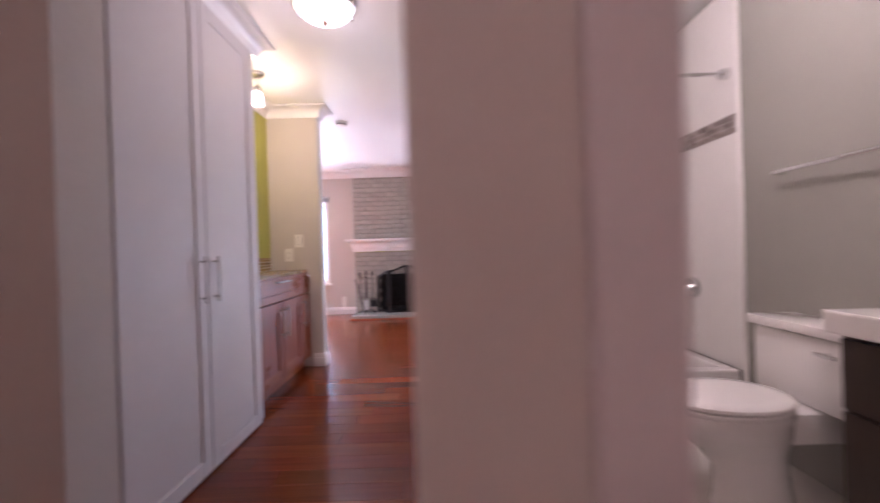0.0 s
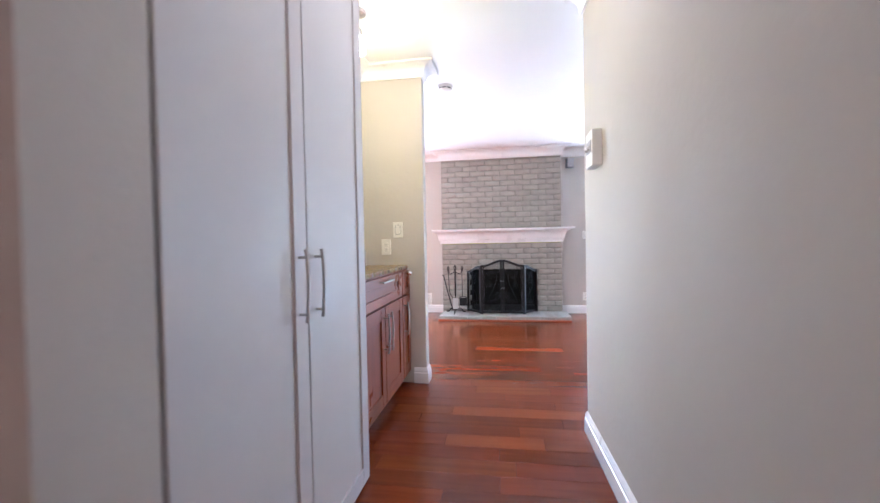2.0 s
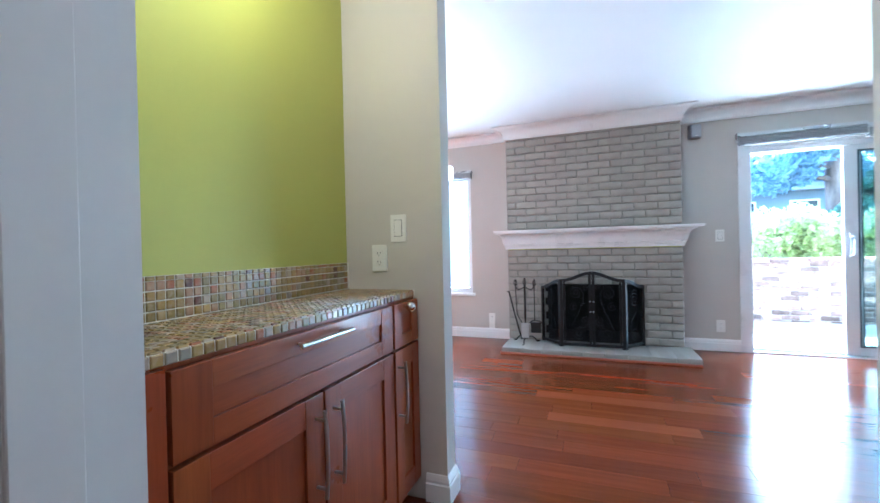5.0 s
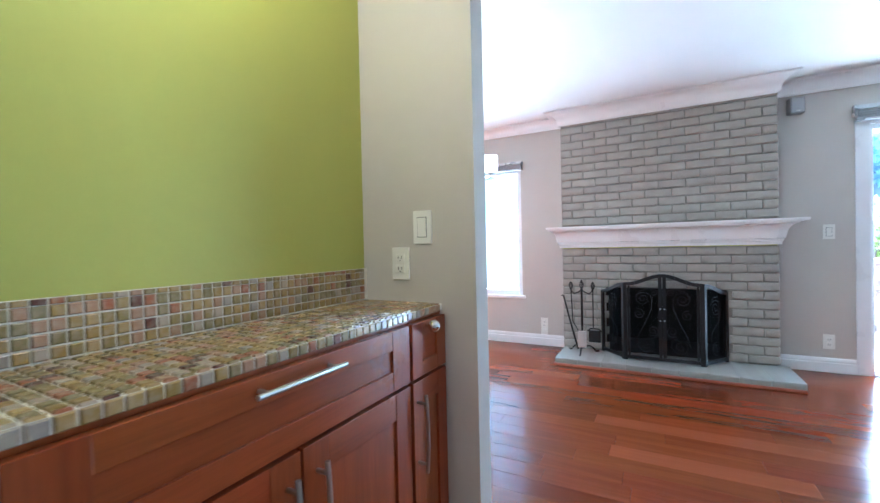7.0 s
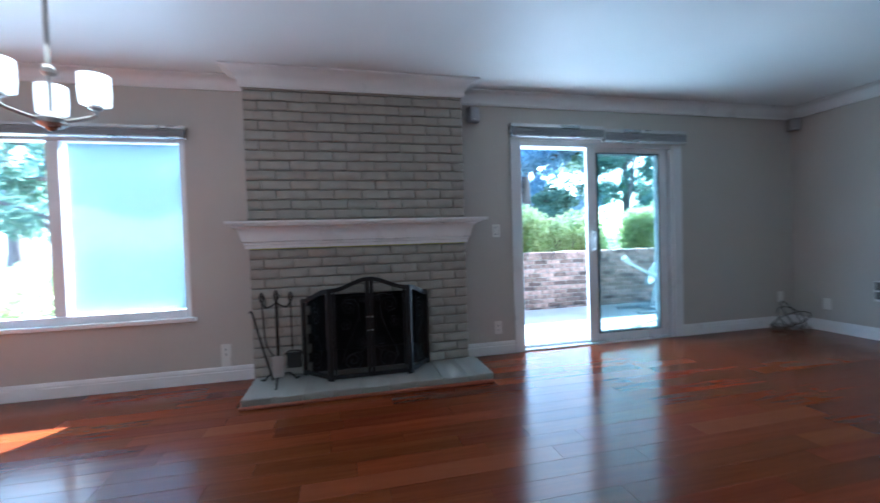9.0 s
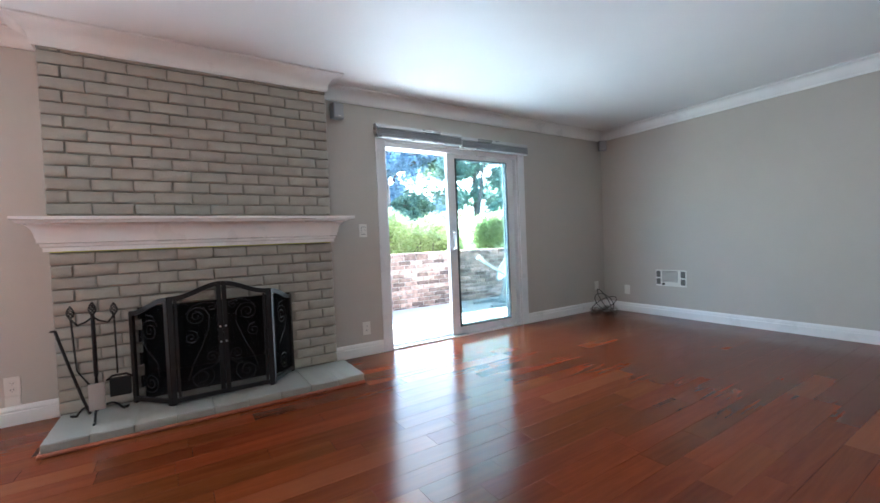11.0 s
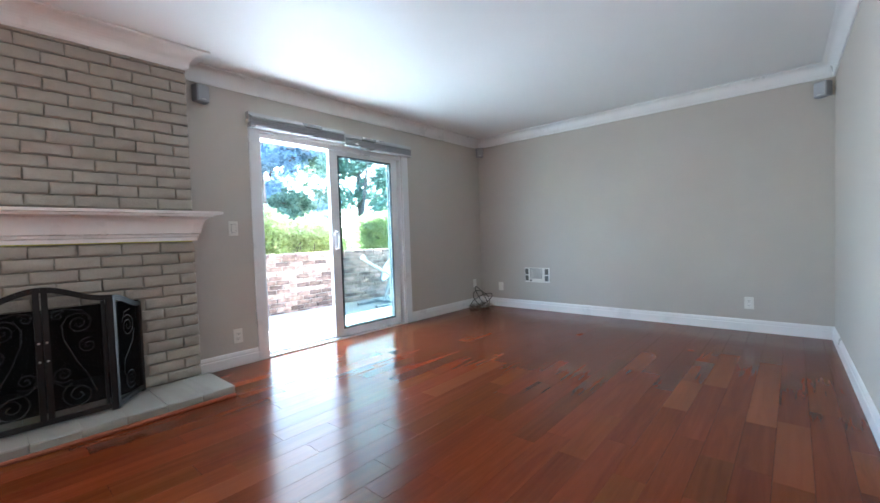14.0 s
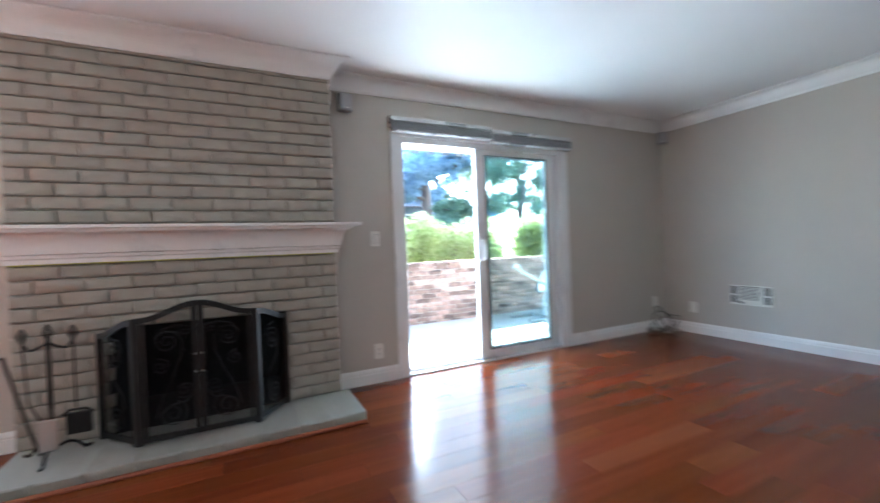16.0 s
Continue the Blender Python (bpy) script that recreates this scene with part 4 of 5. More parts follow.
smoke = thing("smoke_detector", "round white smoke detector on the ceiling", "smoke detector")
bm = bmesh.new()
lathe(bm, (-0.215, 3.63, 0), [(0.068, CEIL - 0.001), (0.068, CEIL - 0.012), (0.060, CEIL - 0.016)], 28)
part("base", bm, M_PLATE, smoke, smooth=True)
bm = bmesh.new()
lathe(bm, (-0.215, 3.63, 0), [(0.056, CEIL - 0.015), (0.056, CEIL - 0.034), (0.045, CEIL - 0.040), (0.02, CEIL - 0.042)], 28)
part("cap", bm, M_PLATE, smoke, smooth=True)
for k in range(8):
    a = 2 * math.pi * k / 8
    bm = bmesh.new()
    m = Matrix.Translation((-0.215, 3.63, 0)) @ Matrix.Rotation(a, 4, "Z")
    box(bm, 0.0545, 0.0575, -0.014, 0.014, CEIL - 0.030, CEIL - 0.022)
    bmesh.ops.transform(bm, matrix=m, verts=bm.verts)
    part("vent_slot", bm, M_SLOT, smoke)


def chandelier(x, y):
    t = thing("chandelier", "nickel chandelier with lit cylindrical glass shades", "chandelier")
    bm = bmesh.new()
    tube(bm, [(x, y, 1.52), (x, y, 2.25)], 0.008, 8)
    lathe(bm, (x, y, 0), [(0.006, 1.49), (0.018, 1.50), (0.045, 1.515), (0.050, 1.53), (0.03, 1.545), (0.012, 1.56)], 20)
    lathe(bm, (x, y, 0), [(0.01, 1.68), (0.022, 1.69), (0.022, 1.705), (0.01, 1.72)], 16)
    part("stem", bm, M_STEEL, t, "brushed nickel stem and hub", True)
    bm = bmesh.new()
    for k in range(7):
        c = (x, y, 2.240 + 0.022 * k)
        pts = []
        for j in range(13):
            a = 2 * math.pi * j / 12
            pts.append((c[0] + 0.008 * math.cos(a) * (k % 2), c[1] + 0.008 * math.cos(a) * (1 - k % 2), c[2] + 0.014 * math.sin(a)))
        tube(bm, pts, 0.0022, 5)
    part("chain", bm, M_STEEL, t)
    bm = bmesh.new()
    tube(bm, [(x - 0.55 * u, y + 0.06 * u, 2.385 - 0.55 * u * (1 - u) * 1.2) for u in [k / 14 for k in range(15)]], 0.004, 6)
    part("swag_cord", bm, M_STEEL, t, "cord draped from ceiling hook")
    bm = bmesh.new()
    lathe(bm, (x, y, 0), [(0.02, CEIL - 0.001), (0.02, CEIL - 0.008), (0.006, CEIL - 0.012)], 14)
    part("ceiling_hook", bm, M_STEEL, t)
    bm = bmesh.new()
    lathe(bm, (x - 0.56, y + 0.06, 0), [(0.06, CEIL - 0.001), (0.06, CEIL - 0.015), (0.02, CEIL - 0.03)], 20)
    part("canopy", bm, M_STEEL, t, smooth=True)
    for k in range(3):
        a = radians(118 + 120 * k)
        dx, dy = math.cos(a), math.sin(a)
        bm = bmesh.new()
        tube(bm, [(x + dx * r, y + dy * r, z) for r, z in ((0.02, 1.522), (0.07, 1.53), (0.12, 1.54), (0.138, 1.55), (0.138, 1.57))], 0.007, 8)
        lathe(bm, (x + dx * 0.138, y + dy * 0.138, 0), [(0.010, 1.565), (0.022, 1.572), (0.022, 1.58), (0.016, 1.583)], 16)
        arm = part("arm", bm, M_STEEL, t, smooth=True)
        bm = bmesh.new()
        lathe(bm, (x + dx * 0.138, y + dy * 0.138, 0), [(0.034, 1.583), (0.045, 1.587), (0.048, 1.63), (0.047, 1.688), (0.043, 1.688)], 24)
        part("shade", bm, M_SHADE, arm, "glowing white glass cylinder", True)


chandelier(-0.90, 4.46)
lamp("chandelier_bulbs", "POINT", Matrix.Translation((-0.90, 4.46, 1.80)), 0.33, (1.0, 0.86, 0.70), 0.18)


# ---- loudspeakers ----
def speaker(label, at, rz, w=0.10, h=0.13):
    t = thing("wall_speaker", label, "speaker", "surround speakers", at=at)
    t.rotation_euler = (0, 0, radians(rz))
    part("case", boxes((-w / 2, w / 2, -0.085, -0.015, -h / 2, h / 2), bevel=0.008), M_SPEAKER, t)
    part("grille", boxes((-w / 2 + 0.008, w / 2 - 0.008, -0.092, -0.084, -h / 2 + 0.008, h / 2 - 0.008), bevel=0.004), M_SPEAKGRILL, t, "pale grey mesh grille")
    part("bracket", boxes((-0.015, 0.015, -0.016, 0.0, -0.03, 0.03)), M_SPEAKER, t)
    part("name_bar", boxes((-0.015, 0.015, -0.0935, -0.0915, -h / 2 + 0.016, -h / 2 + 0.021)), M_PLATE, t)


speaker("small grey speaker beside the brick chimney", (1.212, 6.299, 2.180), 14)
speaker("small grey speaker high in the far corner", (E - 0.045, 6.255, 2.205), -42)
speaker("small grey speaker high in the near corner", (E - 0.055, SE + 0.05, 2.165), -128)

# ---- wall heater ----
heat = thing("wall_heater", "white recessed electric wall heater with grey grilles", "heater")
HX = E
part("face_plate", boxes((HX - 0.014, HX + 0.002, 5.212, 5.568, 0.367, 0.562), bevel=0.004), M_PLATE, heat)
part("grille_back", boxes((HX - 0.0165, HX - 0.013, 5.310, 5.492, 0.420, 0.552)), M_VENT, heat)
for k in range(9):
    z = 0.425 + k * 0.0140
    part("louvre", boxes((HX - 0.022, HX - 0.015, 5.310, 5.492, z, z + 0.0065)), M_PLATE, heat)
for y0, y1 in ((5.224, 5.274), (5.512, 5.560)):
    for z0, z1 in ((0.388, 0.458), (0.473, 0.550)):
        part("side_vent", boxes((HX - 0.0165, HX - 0.013, y0, y1, z0, z1)), M_VENT, heat)
bm = bmesh.new()
cyl(bm, (HX - 0.013, 5.475, 0.392), (HX - 0.03, 5.475, 0.392), 0.014, 0.012, 14)
part("knob", bm, M_SLOT, heat, "black thermostat knob")

# ---- cables ----
def cables():
    t = thing("cable_tangle", "tangle of black and grey cables on the floor corner", "cables")
    rnd = random.Random(5)
    cx, cy = 4.70, 6.14

    def loop(r, h, tilt, a0, n=26):
        return [(cx + 0.8 * r * math.cos(2 * math.pi * k / n) + 0.05 * math.sin(2 * math.pi * k / n + tilt), cy - 0.5 * r * math.cos(2 * math.pi * k / n) + 0.05 * math.sin(2 * math.pi * k / n + tilt),
                 0.02 + h * (0.5 + 0.5 * math.sin(a0 + 2 * math.pi * k / n))) for k in range(n + 1)]
    for i, (r, h, tl, a0) in enumerate(((0.10, 0.28, 0.3, -1.0), (0.17, 0.17, -0.2, 0.9), (0.14, 0.22, 0.8, -0.5))):
        bm = bmesh.new()
        tube(bm, loop(r, h, tl, a0), 0.005, 6)
        part("black_cable", bm, M_BLACKCABLE, t)
    for i in range(9):
        bm = bmesh.new()
        pts, p = [], Vector((cx + rnd.uniform(-0.08, 0.05), cy + rnd.uniform(-0.05, 0.06), 0.02))
        d = rnd.uniform(0, 6.28)
        for k in range(22):
            d += rnd.uniform(-0.9, 0.9)
            p = p + Vector((math.cos(d), math.sin(d) * 0.8, 0)) * 0.022
            p.x = min(max(p.x, cx - 0.13), cx + 0.16)
            p.y = min(max(p.y, cy - 0.09), cy + 0.12)
            pts.append((p.x, p.y, 0.012 + abs(noise.noise(Vector((p.x * 9, p.y * 9, i)))) * 0.075))
        tube(bm, pts, 0.0055, 5)
        part("grey_cable", bm, M_GREYCABLE, t)
    for i in range(3):
        bm = bmesh.new()
        tube(bm, [(cx + 0.16 + 0.03 * i, cy - 0.03 + 0.01 * k, 0.012 + 0.05 * math.sin(k * 0.5 + i) ** 2) for k in range(9)], 0.006, 6)
        box(bm, cx + 0.15 + 0.03 * i, cx + 0.175 + 0.03 * i, cy - 0.05, cy - 0.02, 0.004, 0.03, 0.003)
        part("white_plug", bm, M_WHITECABLE, t, "white plug and lead")


cables()


# ---- bathroom ----
structure("bath_floor", boxes((0.856, BATH - 0.001, -0.359, S - 0.121, -0.0035, 0.002)), M_BATHFLOOR, "pale tiled bathroom floor", "floor")
dc = thing("door_2", "white painted bathroom door casing", "door casing", kind="structure")
for r in ((0.862, 0.916, -0.378, -0.3605, 0, 2.10), (1.683, 1.75, -0.378, -0.3605, 0, 2.10), (0.916, 1.683, -0.378, -0.3605, 2.03, 2.10)):
    part("casing", boxes(r, bevel=0.004), M_CAB, dc)
for r in ((0.909, 0.921, -0.3605, -0.2395, 0, 2.04), (1.677, 1.689, -0.3605, -0.2395, 0, 2.04)):
    part("jamb", boxes(r, bevel=0.002), M_CAB, dc)
shower = thing("shower_tiling", "white tiled shower surround with a dark mosaic band", "shower wall", kind="structure")
part("end_tiling", boxes((BATH - 0.014, BATH - 0.001, 1.515, 2.335, 0.36, CEIL - 0.02)), M_BATHTILE, shower)
part("back_tiling", boxes((0.857, BATH - 0.014, 2.335, 2.3485, 0.36, CEIL - 0.02)), M_BATHTILE, shower)
part("edge_trim", boxes((BATH - 0.021, BATH - 0.001, 1.495, 1.515, 0.0, CEIL - 0.02), bevel=0.003), M_PORCELAIN, shower)
for k in range(3):
    for j in range(18):
        part("band_tile", boxes((BATH - 0.019, BATH - 0.013, 1.52 + 0.0445 * j, 1.562 + 0.0445 * j, 1.612 + 0.034 * k, 1.643 + 0.034 * k)), M_BAND, shower)
tub = thing("bathtub", "white bathtub with a rounded rim", "bathtub")
part("shell", boxes((0.86, BATH - 0.02, 1.53, 1.60, 0.003, 0.36), (0.86, BATH - 0.02, 2.27, 2.33, 0.003, 0.36), (BATH - 0.09, BATH - 0.02, 1.60, 2.27, 0.003, 0.36), (0.86, 0.93, 1.60, 2.27, 0.003, 0.36), (0.93, BATH - 0.09, 1.60, 2.27, 0.003, 0.10), bevel=0.012), M_PORCELAIN, tub)
rod = thing("shower_rod", "chrome shower curtain rod", "curtain rod")
bm = bmesh.new()
cyl(bm, (0.86, 1.58, 1.94), (BATH - 0.014, 1.58, 1.94), 0.012, None, 12)
cyl(bm, (BATH - 0.05, 1.58, 1.94), (BATH - 0.013, 1.58, 1.94), 0.026, 0.034, 16)
part("rod", bm, M_CHROME, rod, smooth=True)
valve = thing("shower_valve", "round chrome shower valve", "shower valve")
bm = bmesh.new()
cyl(bm, (BATH - 0.014, 1.91, 0.76), (BATH - 0.033, 1.91, 0.76), 0.065, 0.06, 24)
cyl(bm, (BATH - 0.033, 1.91, 0.76), (BATH - 0.08, 1.91, 0.76), 0.022, 0.018, 14)
part("plate", bm, M_CHROME, valve, smooth=True)
rail = thing("towel_bar", "chrome towel bar on the bathroom wall", "towel bar")
bm = bmesh.new()
tube(bm, [(BATH - 0.002, 0.62, 1.345), (BATH - 0.05, 0.62, 1.345), (BATH - 0.055, 0.63, 1.345), (BATH - 0.055, 1.24, 1.345), (BATH - 0.05, 1.25, 1.345), (BATH - 0.002, 1.25, 1.345)], 0.009, 8)
part("bar", bm, M_CHROME, rail, smooth=True)


def toilet(ty):
    t = thing("toilet", "white porcelain toilet with closed lid", "toilet")
    part("tank", boxes((2.15, 2.335, ty - 0.205, ty + 0.205, 0.40, 0.676), bevel=0.025), M_PORCELAIN, t, smooth=True)
    part("tank_lid", boxes((2.132, 2.345, ty - 0.222, ty + 0.222, 0.678, 0.718), bevel=0.012), M_PORCELAIN, t, smooth=True)
    bm = bmesh.new()
    cyl(bm, (2.148, ty - 0.15, 0.62), (2.13, ty - 0.15, 0.62), 0.012, None, 10)
    box(bm, 2.125, 2.135, ty - 0.19, ty - 0.11, 0.612, 0.628, 0.003)
    part("flush_lever", bm, M_CHROME, t, "chrome flush lever")

    def egg(bm, rows, n=28):
        rings = []
        for z, s, shift in rows:
            ring = []
            for k in range(n):
                a = 2 * math.pi * k / n
                ring.append(bm.verts.new((1.885 + shift + (0.27 if math.cos(a) < 0 else 0.22) * s * math.cos(a), ty + 0.185 * s * math.sin(a), z)))
            rings.append(ring)
        for r0, r1 in zip(rings, rings[1:]):
            for k in range(n):
                bm.faces.new((r0[k], r0[(k + 1) % n], r1[(k + 1) % n], r1[k]))
        bm.faces.new(rings[0][::-1])
        bm.faces.new(rings[-1])
    bm = bmesh.new()
    egg(bm, [(0.003, 0.62, 0.10), (0.05, 0.58, 0.10), (0.16, 0.55, 0.09), (0.24, 0.68, 0.06), (0.31, 0.86, 0.03), (0.36, 0.97, 0.0), (0.39, 1.0, 0.0), (0.40, 0.98, 0.0)])
    part("bowl", bm, M_PORCELAIN, t, smooth=True)
    part("shelf", boxes((2.03, 2.29, ty - 0.11, ty + 0.11, 0.28, 0.398), bevel=0.02), M_PORCELAIN, t, smooth=True)
    bm = bmesh.new()
    egg(bm, [(0.402, 1.0, 0.0), (0.410, 1.02, 0.0), (0.418, 1.02, 0.0), (0.422, 1.0, 0.0)])
    part("seat", bm, M_PORCELAIN, t, smooth=True)
    bm = bmesh.new()
    egg(bm, [(0.426, 1.0, 0.0), (0.432, 1.02, 0.0), (0.442, 1.01, 0.0), (0.450, 0.93, 0.0), (0.454, 0.7, 0.0)])
    part("lid", bm, M_PORCELAIN, t, smooth=True)


toilet(0.985)
van = thing("vanity_cabinet", "dark espresso bathroom vanity with a white top", "vanity")
part("body", boxes((1.825, BATH - 0.002, -0.20, 0.455, 0.09, 0.79)), M_ESPRESSO, van)
part("top", boxes((1.785, BATH - 0.002, -0.22, 0.472, 0.792, 0.852), bevel=0.006), M_PORCELAIN, van, "thick white vanity top")
for y0, y1, z0, z1 in ((-0.19, 0.12, 0.60, 0.78), (0.13, 0.445, 0.60, 0.78), (-0.19, 0.12, 0.10, 0.59), (0.13, 0.445, 0.10, 0.59)):
    part("door" if z0 < 0.5 else "drawer", boxes((1.807, 1.825, y0, y1, z0, z1), bevel=0.003), M_ESPRESSO, van)
# unseen lamp and shade, added so the bathroom reads lit through its doorway
lamp("bath_bulb", "POINT", Matrix.Translation((1.60, 0.85, 2.25)), 1.0, (1.0, 0.84, 0.70), 0.12)
bl = thing("bath_fill_light", "unseen white glass ceiling light added to light the bathroom", "ceiling light")
bm = bmesh.new()
lathe(bm, (1.60, 0.85, 0), [(0.15, CEIL - 0.001), (0.15, CEIL - 0.02), (0.13, CEIL - 0.06), (0.05, CEIL - 0.08)], 24)
part("shade", bm, M_DOME, bl, smooth=True)

# ---- outside ----
def ground():
    bm = bmesh.new()
    box(bm, -400, 400, -300, 500, -0.6, -0.13)
    structure("ground", bm, M_GROUND, "garden ground around the house", "ground")


ground()
structure("patio_paving", boxes((-0.9, 7.4, 6.452, 8.60, -0.13, -0.06)), M_PATIO, "pale concrete patio slab", "patio")
GW = 8.62


def garden_wall():
    t = thing("garden_wall", "low weathered clinker brick garden wall", "garden wall", kind="structure")
    part("mortar_bed", boxes((-0.9, 7.5, GW + 0.012, GW + 0.21, -0.13, 0.775)), M_MORTAR, t)
    return t


gwall = garden_wall()

cover = thing("patio_cover", "white painted patio cover with a scalloped edge", "patio cover")
CY, CZ = 9.35, 2.75
part("cover_panel", boxes((0.2, 8.2, 6.452, CY, CZ, CZ + 0.03)), M_COVER, cover, "pale board roofing of the cover")
part("front_beam", boxes((0.2, 8.2, CY - 0.06, CY - 0.005, CZ - 0.09, CZ - 0.001), bevel=0.004), M_COVERWOOD, cover)
for k in range(17):
    x = 0.35 + 0.46 * k
    part("rafter", boxes((x, x + 0.045, 6.452, CY - 0.061, CZ - 0.08, CZ - 0.001), bevel=0.003), M_COVERWOOD, cover)
for k in range(28):
    x = 0.25 + 0.28 * k
    part("scallop", boxes((x, x + 0.15, CY - 0.004, CY + 0.02, CZ - 0.135, CZ - 0.085), bevel=0.008), M_SIDING, cover)
for x in (0.3, 8.0):
    part("post", boxes((x, x + 0.09, CY - 0.15, CY - 0.062, -0.13, CZ - 0.002)), M_COVERWOOD, cover)


def leaves(name, parent, material, spots, count, size, seed, flat=0.0):
    """A crown of many small leaves set at random in clumps (x, y, z, radius)."""
    rng = np.random.default_rng(seed)
    w = np.array([s[3] ** 2 for s in spots], float)
    pick = rng.choice(len(spots), count, p=w / w.sum())
    s = np.array(spots, float)[pick]
    d = rng.normal(size=(count, 3))
    d /= np.linalg.norm(d, axis=1, keepdims=True)
    r = s[:, 3:4] * rng.uniform(0.35, 1.0, (count, 1)) ** 0.5
    d[:, 2] *= 1 - flat
    c = s[:, :3] + d * r
    a = rng.normal(size=(count, 3))
    a /= np.linalg.norm(a, axis=1, keepdims=True)
    b = np.cross(a, rng.normal(size=(count, 3)))
    b /= np.linalg.norm(b, axis=1, keepdims=True)
    k = size * rng.uniform(0.6, 1.4, (count, 1))
    v = np.stack([c - a * k, c + b * k * 0.45, c + a * k, c - b * k * 0.45], 1).reshape(-1, 3)
    me = bpy.data.meshes.new(name)
    me.from_pydata(v.tolist(), [], np.arange(count * 4).reshape(-1, 4).tolist())
    me.materials.append(material)
    ob = new(name, me)
    ob.parent = parent
    return ob


def clumps(x0, x1, y0, y1, z0, z1, n, r, seed):
    rnd = random.Random(seed)
    return [(rnd.uniform(x0, x1), rnd.uniform(y0, y1), rnd.uniform(z0, z1), r * rnd.uniform(0.7, 1.3)) for _ in range(n)]


hedge = thing("clipped_hedge", "tall clipped leafy hedge behind the garden wall", "hedge")
leaves("foliage", hedge, M_LEAF, clumps(3.0, 5.5, 10.2, 11.0, 0.0, 1.5, 130, 0.27, 3), 30000, 0.045, 3)
bm = bmesh.new()
rnd = random.Random(8)
for k in range(40):
    x, y = rnd.uniform(3.0, 5.6), rnd.uniform(10.3, 11.2)
    tube(bm, [(x, y, -0.15), (x + rnd.uniform(-0.2, 0.2), y - 0.1, 0.5), (x + rnd.uniform(-0.3, 0.3), y - 0.2, 1.0)], [0.02, 0.014, 0.006], 5)
tagged(part("stems", bm, M_BARK, hedge), "thin woody hedge stems", "", "", "stuff")
bush = thing("round_bush", "rounded clipped shrub behind the garden wall", "bush")
leaves("foliage", bush, M_LEAF, clumps(5.98, 6.52, 9.95, 10.45, 0.95, 1.40, 34, 0.30, 6), 8000, 0.042, 6)
bm = bmesh.new()
for k in range(9):
    x = 6.1 + 0.06 * k
    tube(bm, [(6.35, 10.3, -0.13), (x, 10.25, 0.6), (x + 0.03 * (k - 4), 10.2, 1.2)], [0.03, 0.016, 0.006], 5)
tagged(part("stems", bm, M_BARK, bush), "thin bare stems under the foliage", "", "", "stuff")
shrubs = thing("low_shrubs", "low mixed shrubs beside the hedge", "bush")
leaves("foliage", shrubs, M_LEAF, clumps(5.7, 11.0, 10.6, 12.5, 0.0, 0.75, 80, 0.35, 16), 12000, 0.05, 16)
low = thing("low_planting", "low leafy planting under the dining window", "bush")
leaves("foliage", low, M_LEAF, clumps(-7.5, -0.6, 9.0, 11.5, -0.1, 0.55, 160, 0.4, 14), 16000, 0.06, 14)


def tree(label, x, y, h, r0, crown, count, leaf, material, seed, first=0.35, lean=0.0):
    t = thing("tree", label, "tree", at=(0, 0, 0))
    rnd = random.Random(seed)
    bm = bmesh.new()
    pts = [(x + lean * u + 0.15 * math.sin(3 * u + seed), y + 0.1 * math.sin(2 * u), -0.2 + h * u) for u in [k / 8 for k in range(9)]]
    tube(bm, pts, [r0 * (1.25 if k == 0 else 1 - 0.1 * k) for k in range(9)], 12)
    part("trunk", bm, M_BARK, t, smooth=True)
    spots = []
    for k in range(16):
        u = first + (0.98 - first) * k / 15
        z = h * u
        a = rnd.uniform(0, 6.28)
        reach = crown * (1.05 - 0.65 * (u - first) / (1 - first)) * rnd.uniform(0.7, 1.15)
        bx, by = x + lean * u, y
        tip = (bx + reach * math.cos(a), by + reach * math.sin(a), z + reach * rnd.uniform(-0.05, 0.4))
        bm = bmesh.new()
        tube(bm, [(bx, by, z), ((bx + tip[0]) / 2, (by + tip[1]) / 2, (z + tip[2]) / 2 + 0.1), tip], [r0 * 0.32, r0 * 0.2, r0 * 0.05], 6)
        part("limb", bm, M_BARK, t)
        for j in range(6):
            w = rnd.uniform(0.35, 1.05)
            spots.append((bx + (tip[0] - bx) * w + rnd.uniform(-0.5, 0.5), by + (tip[1] - by) * w + rnd.uniform(-0.5, 0.5), z + (tip[2] - z) * w + rnd.uniform(-0.4, 0.4), crown * rnd.uniform(0.10, 0.24)))
    leaves("crown", t, material, spots, count, leaf, seed, 0.3)


tree("large pine with a thick trunk and needles tinted blue for haze", 10.5, 25.0, 12.0, 0.42, 5.4, 38000, 0.16, M_HAZEPINE, 21, 0.27)
tree("haze-tinted pine filling the gap behind the hedge", 12.6, 28.0, 10.0, 0.3, 4.6, 30000, 0.15, M_HAZEPINE, 31, 0.12)
tree("broad leafy garden tree", 14.0, 20.5, 9.0, 0.24, 4.0, 15000, 0.11, M_TREELEAF, 22, 0.2)
tree("slim leafy tree beyond the hedge", 10.0, 15.5, 6.0, 0.10, 2.0, 6000, 0.08, M_TREELEAF, 23, 0.3, 0.6)
tree("dense dark green tree", 10.6, 22.0, 3.3, 0.2, 1.7, 10000, 0.11, M_TREELEAF, 24, 0.15)
tree("leafy street tree outside the window", -8.2, 17.0, 8.0, 0.25, 3.6, 16000, 0.11, M_TREELEAF, 25, 0.2)
tree("broad leafy tree outside the window", -3.2, 22.0, 8.5, 0.28, 4.0, 16000, 0.12, M_TREELEAF, 26, 0.2)
tree("haze-tinted pine outside the window", -14.0, 24.0, 10.0, 0.3, 4.0, 14000, 0.13, M_HAZEPINE, 27, 0.2)


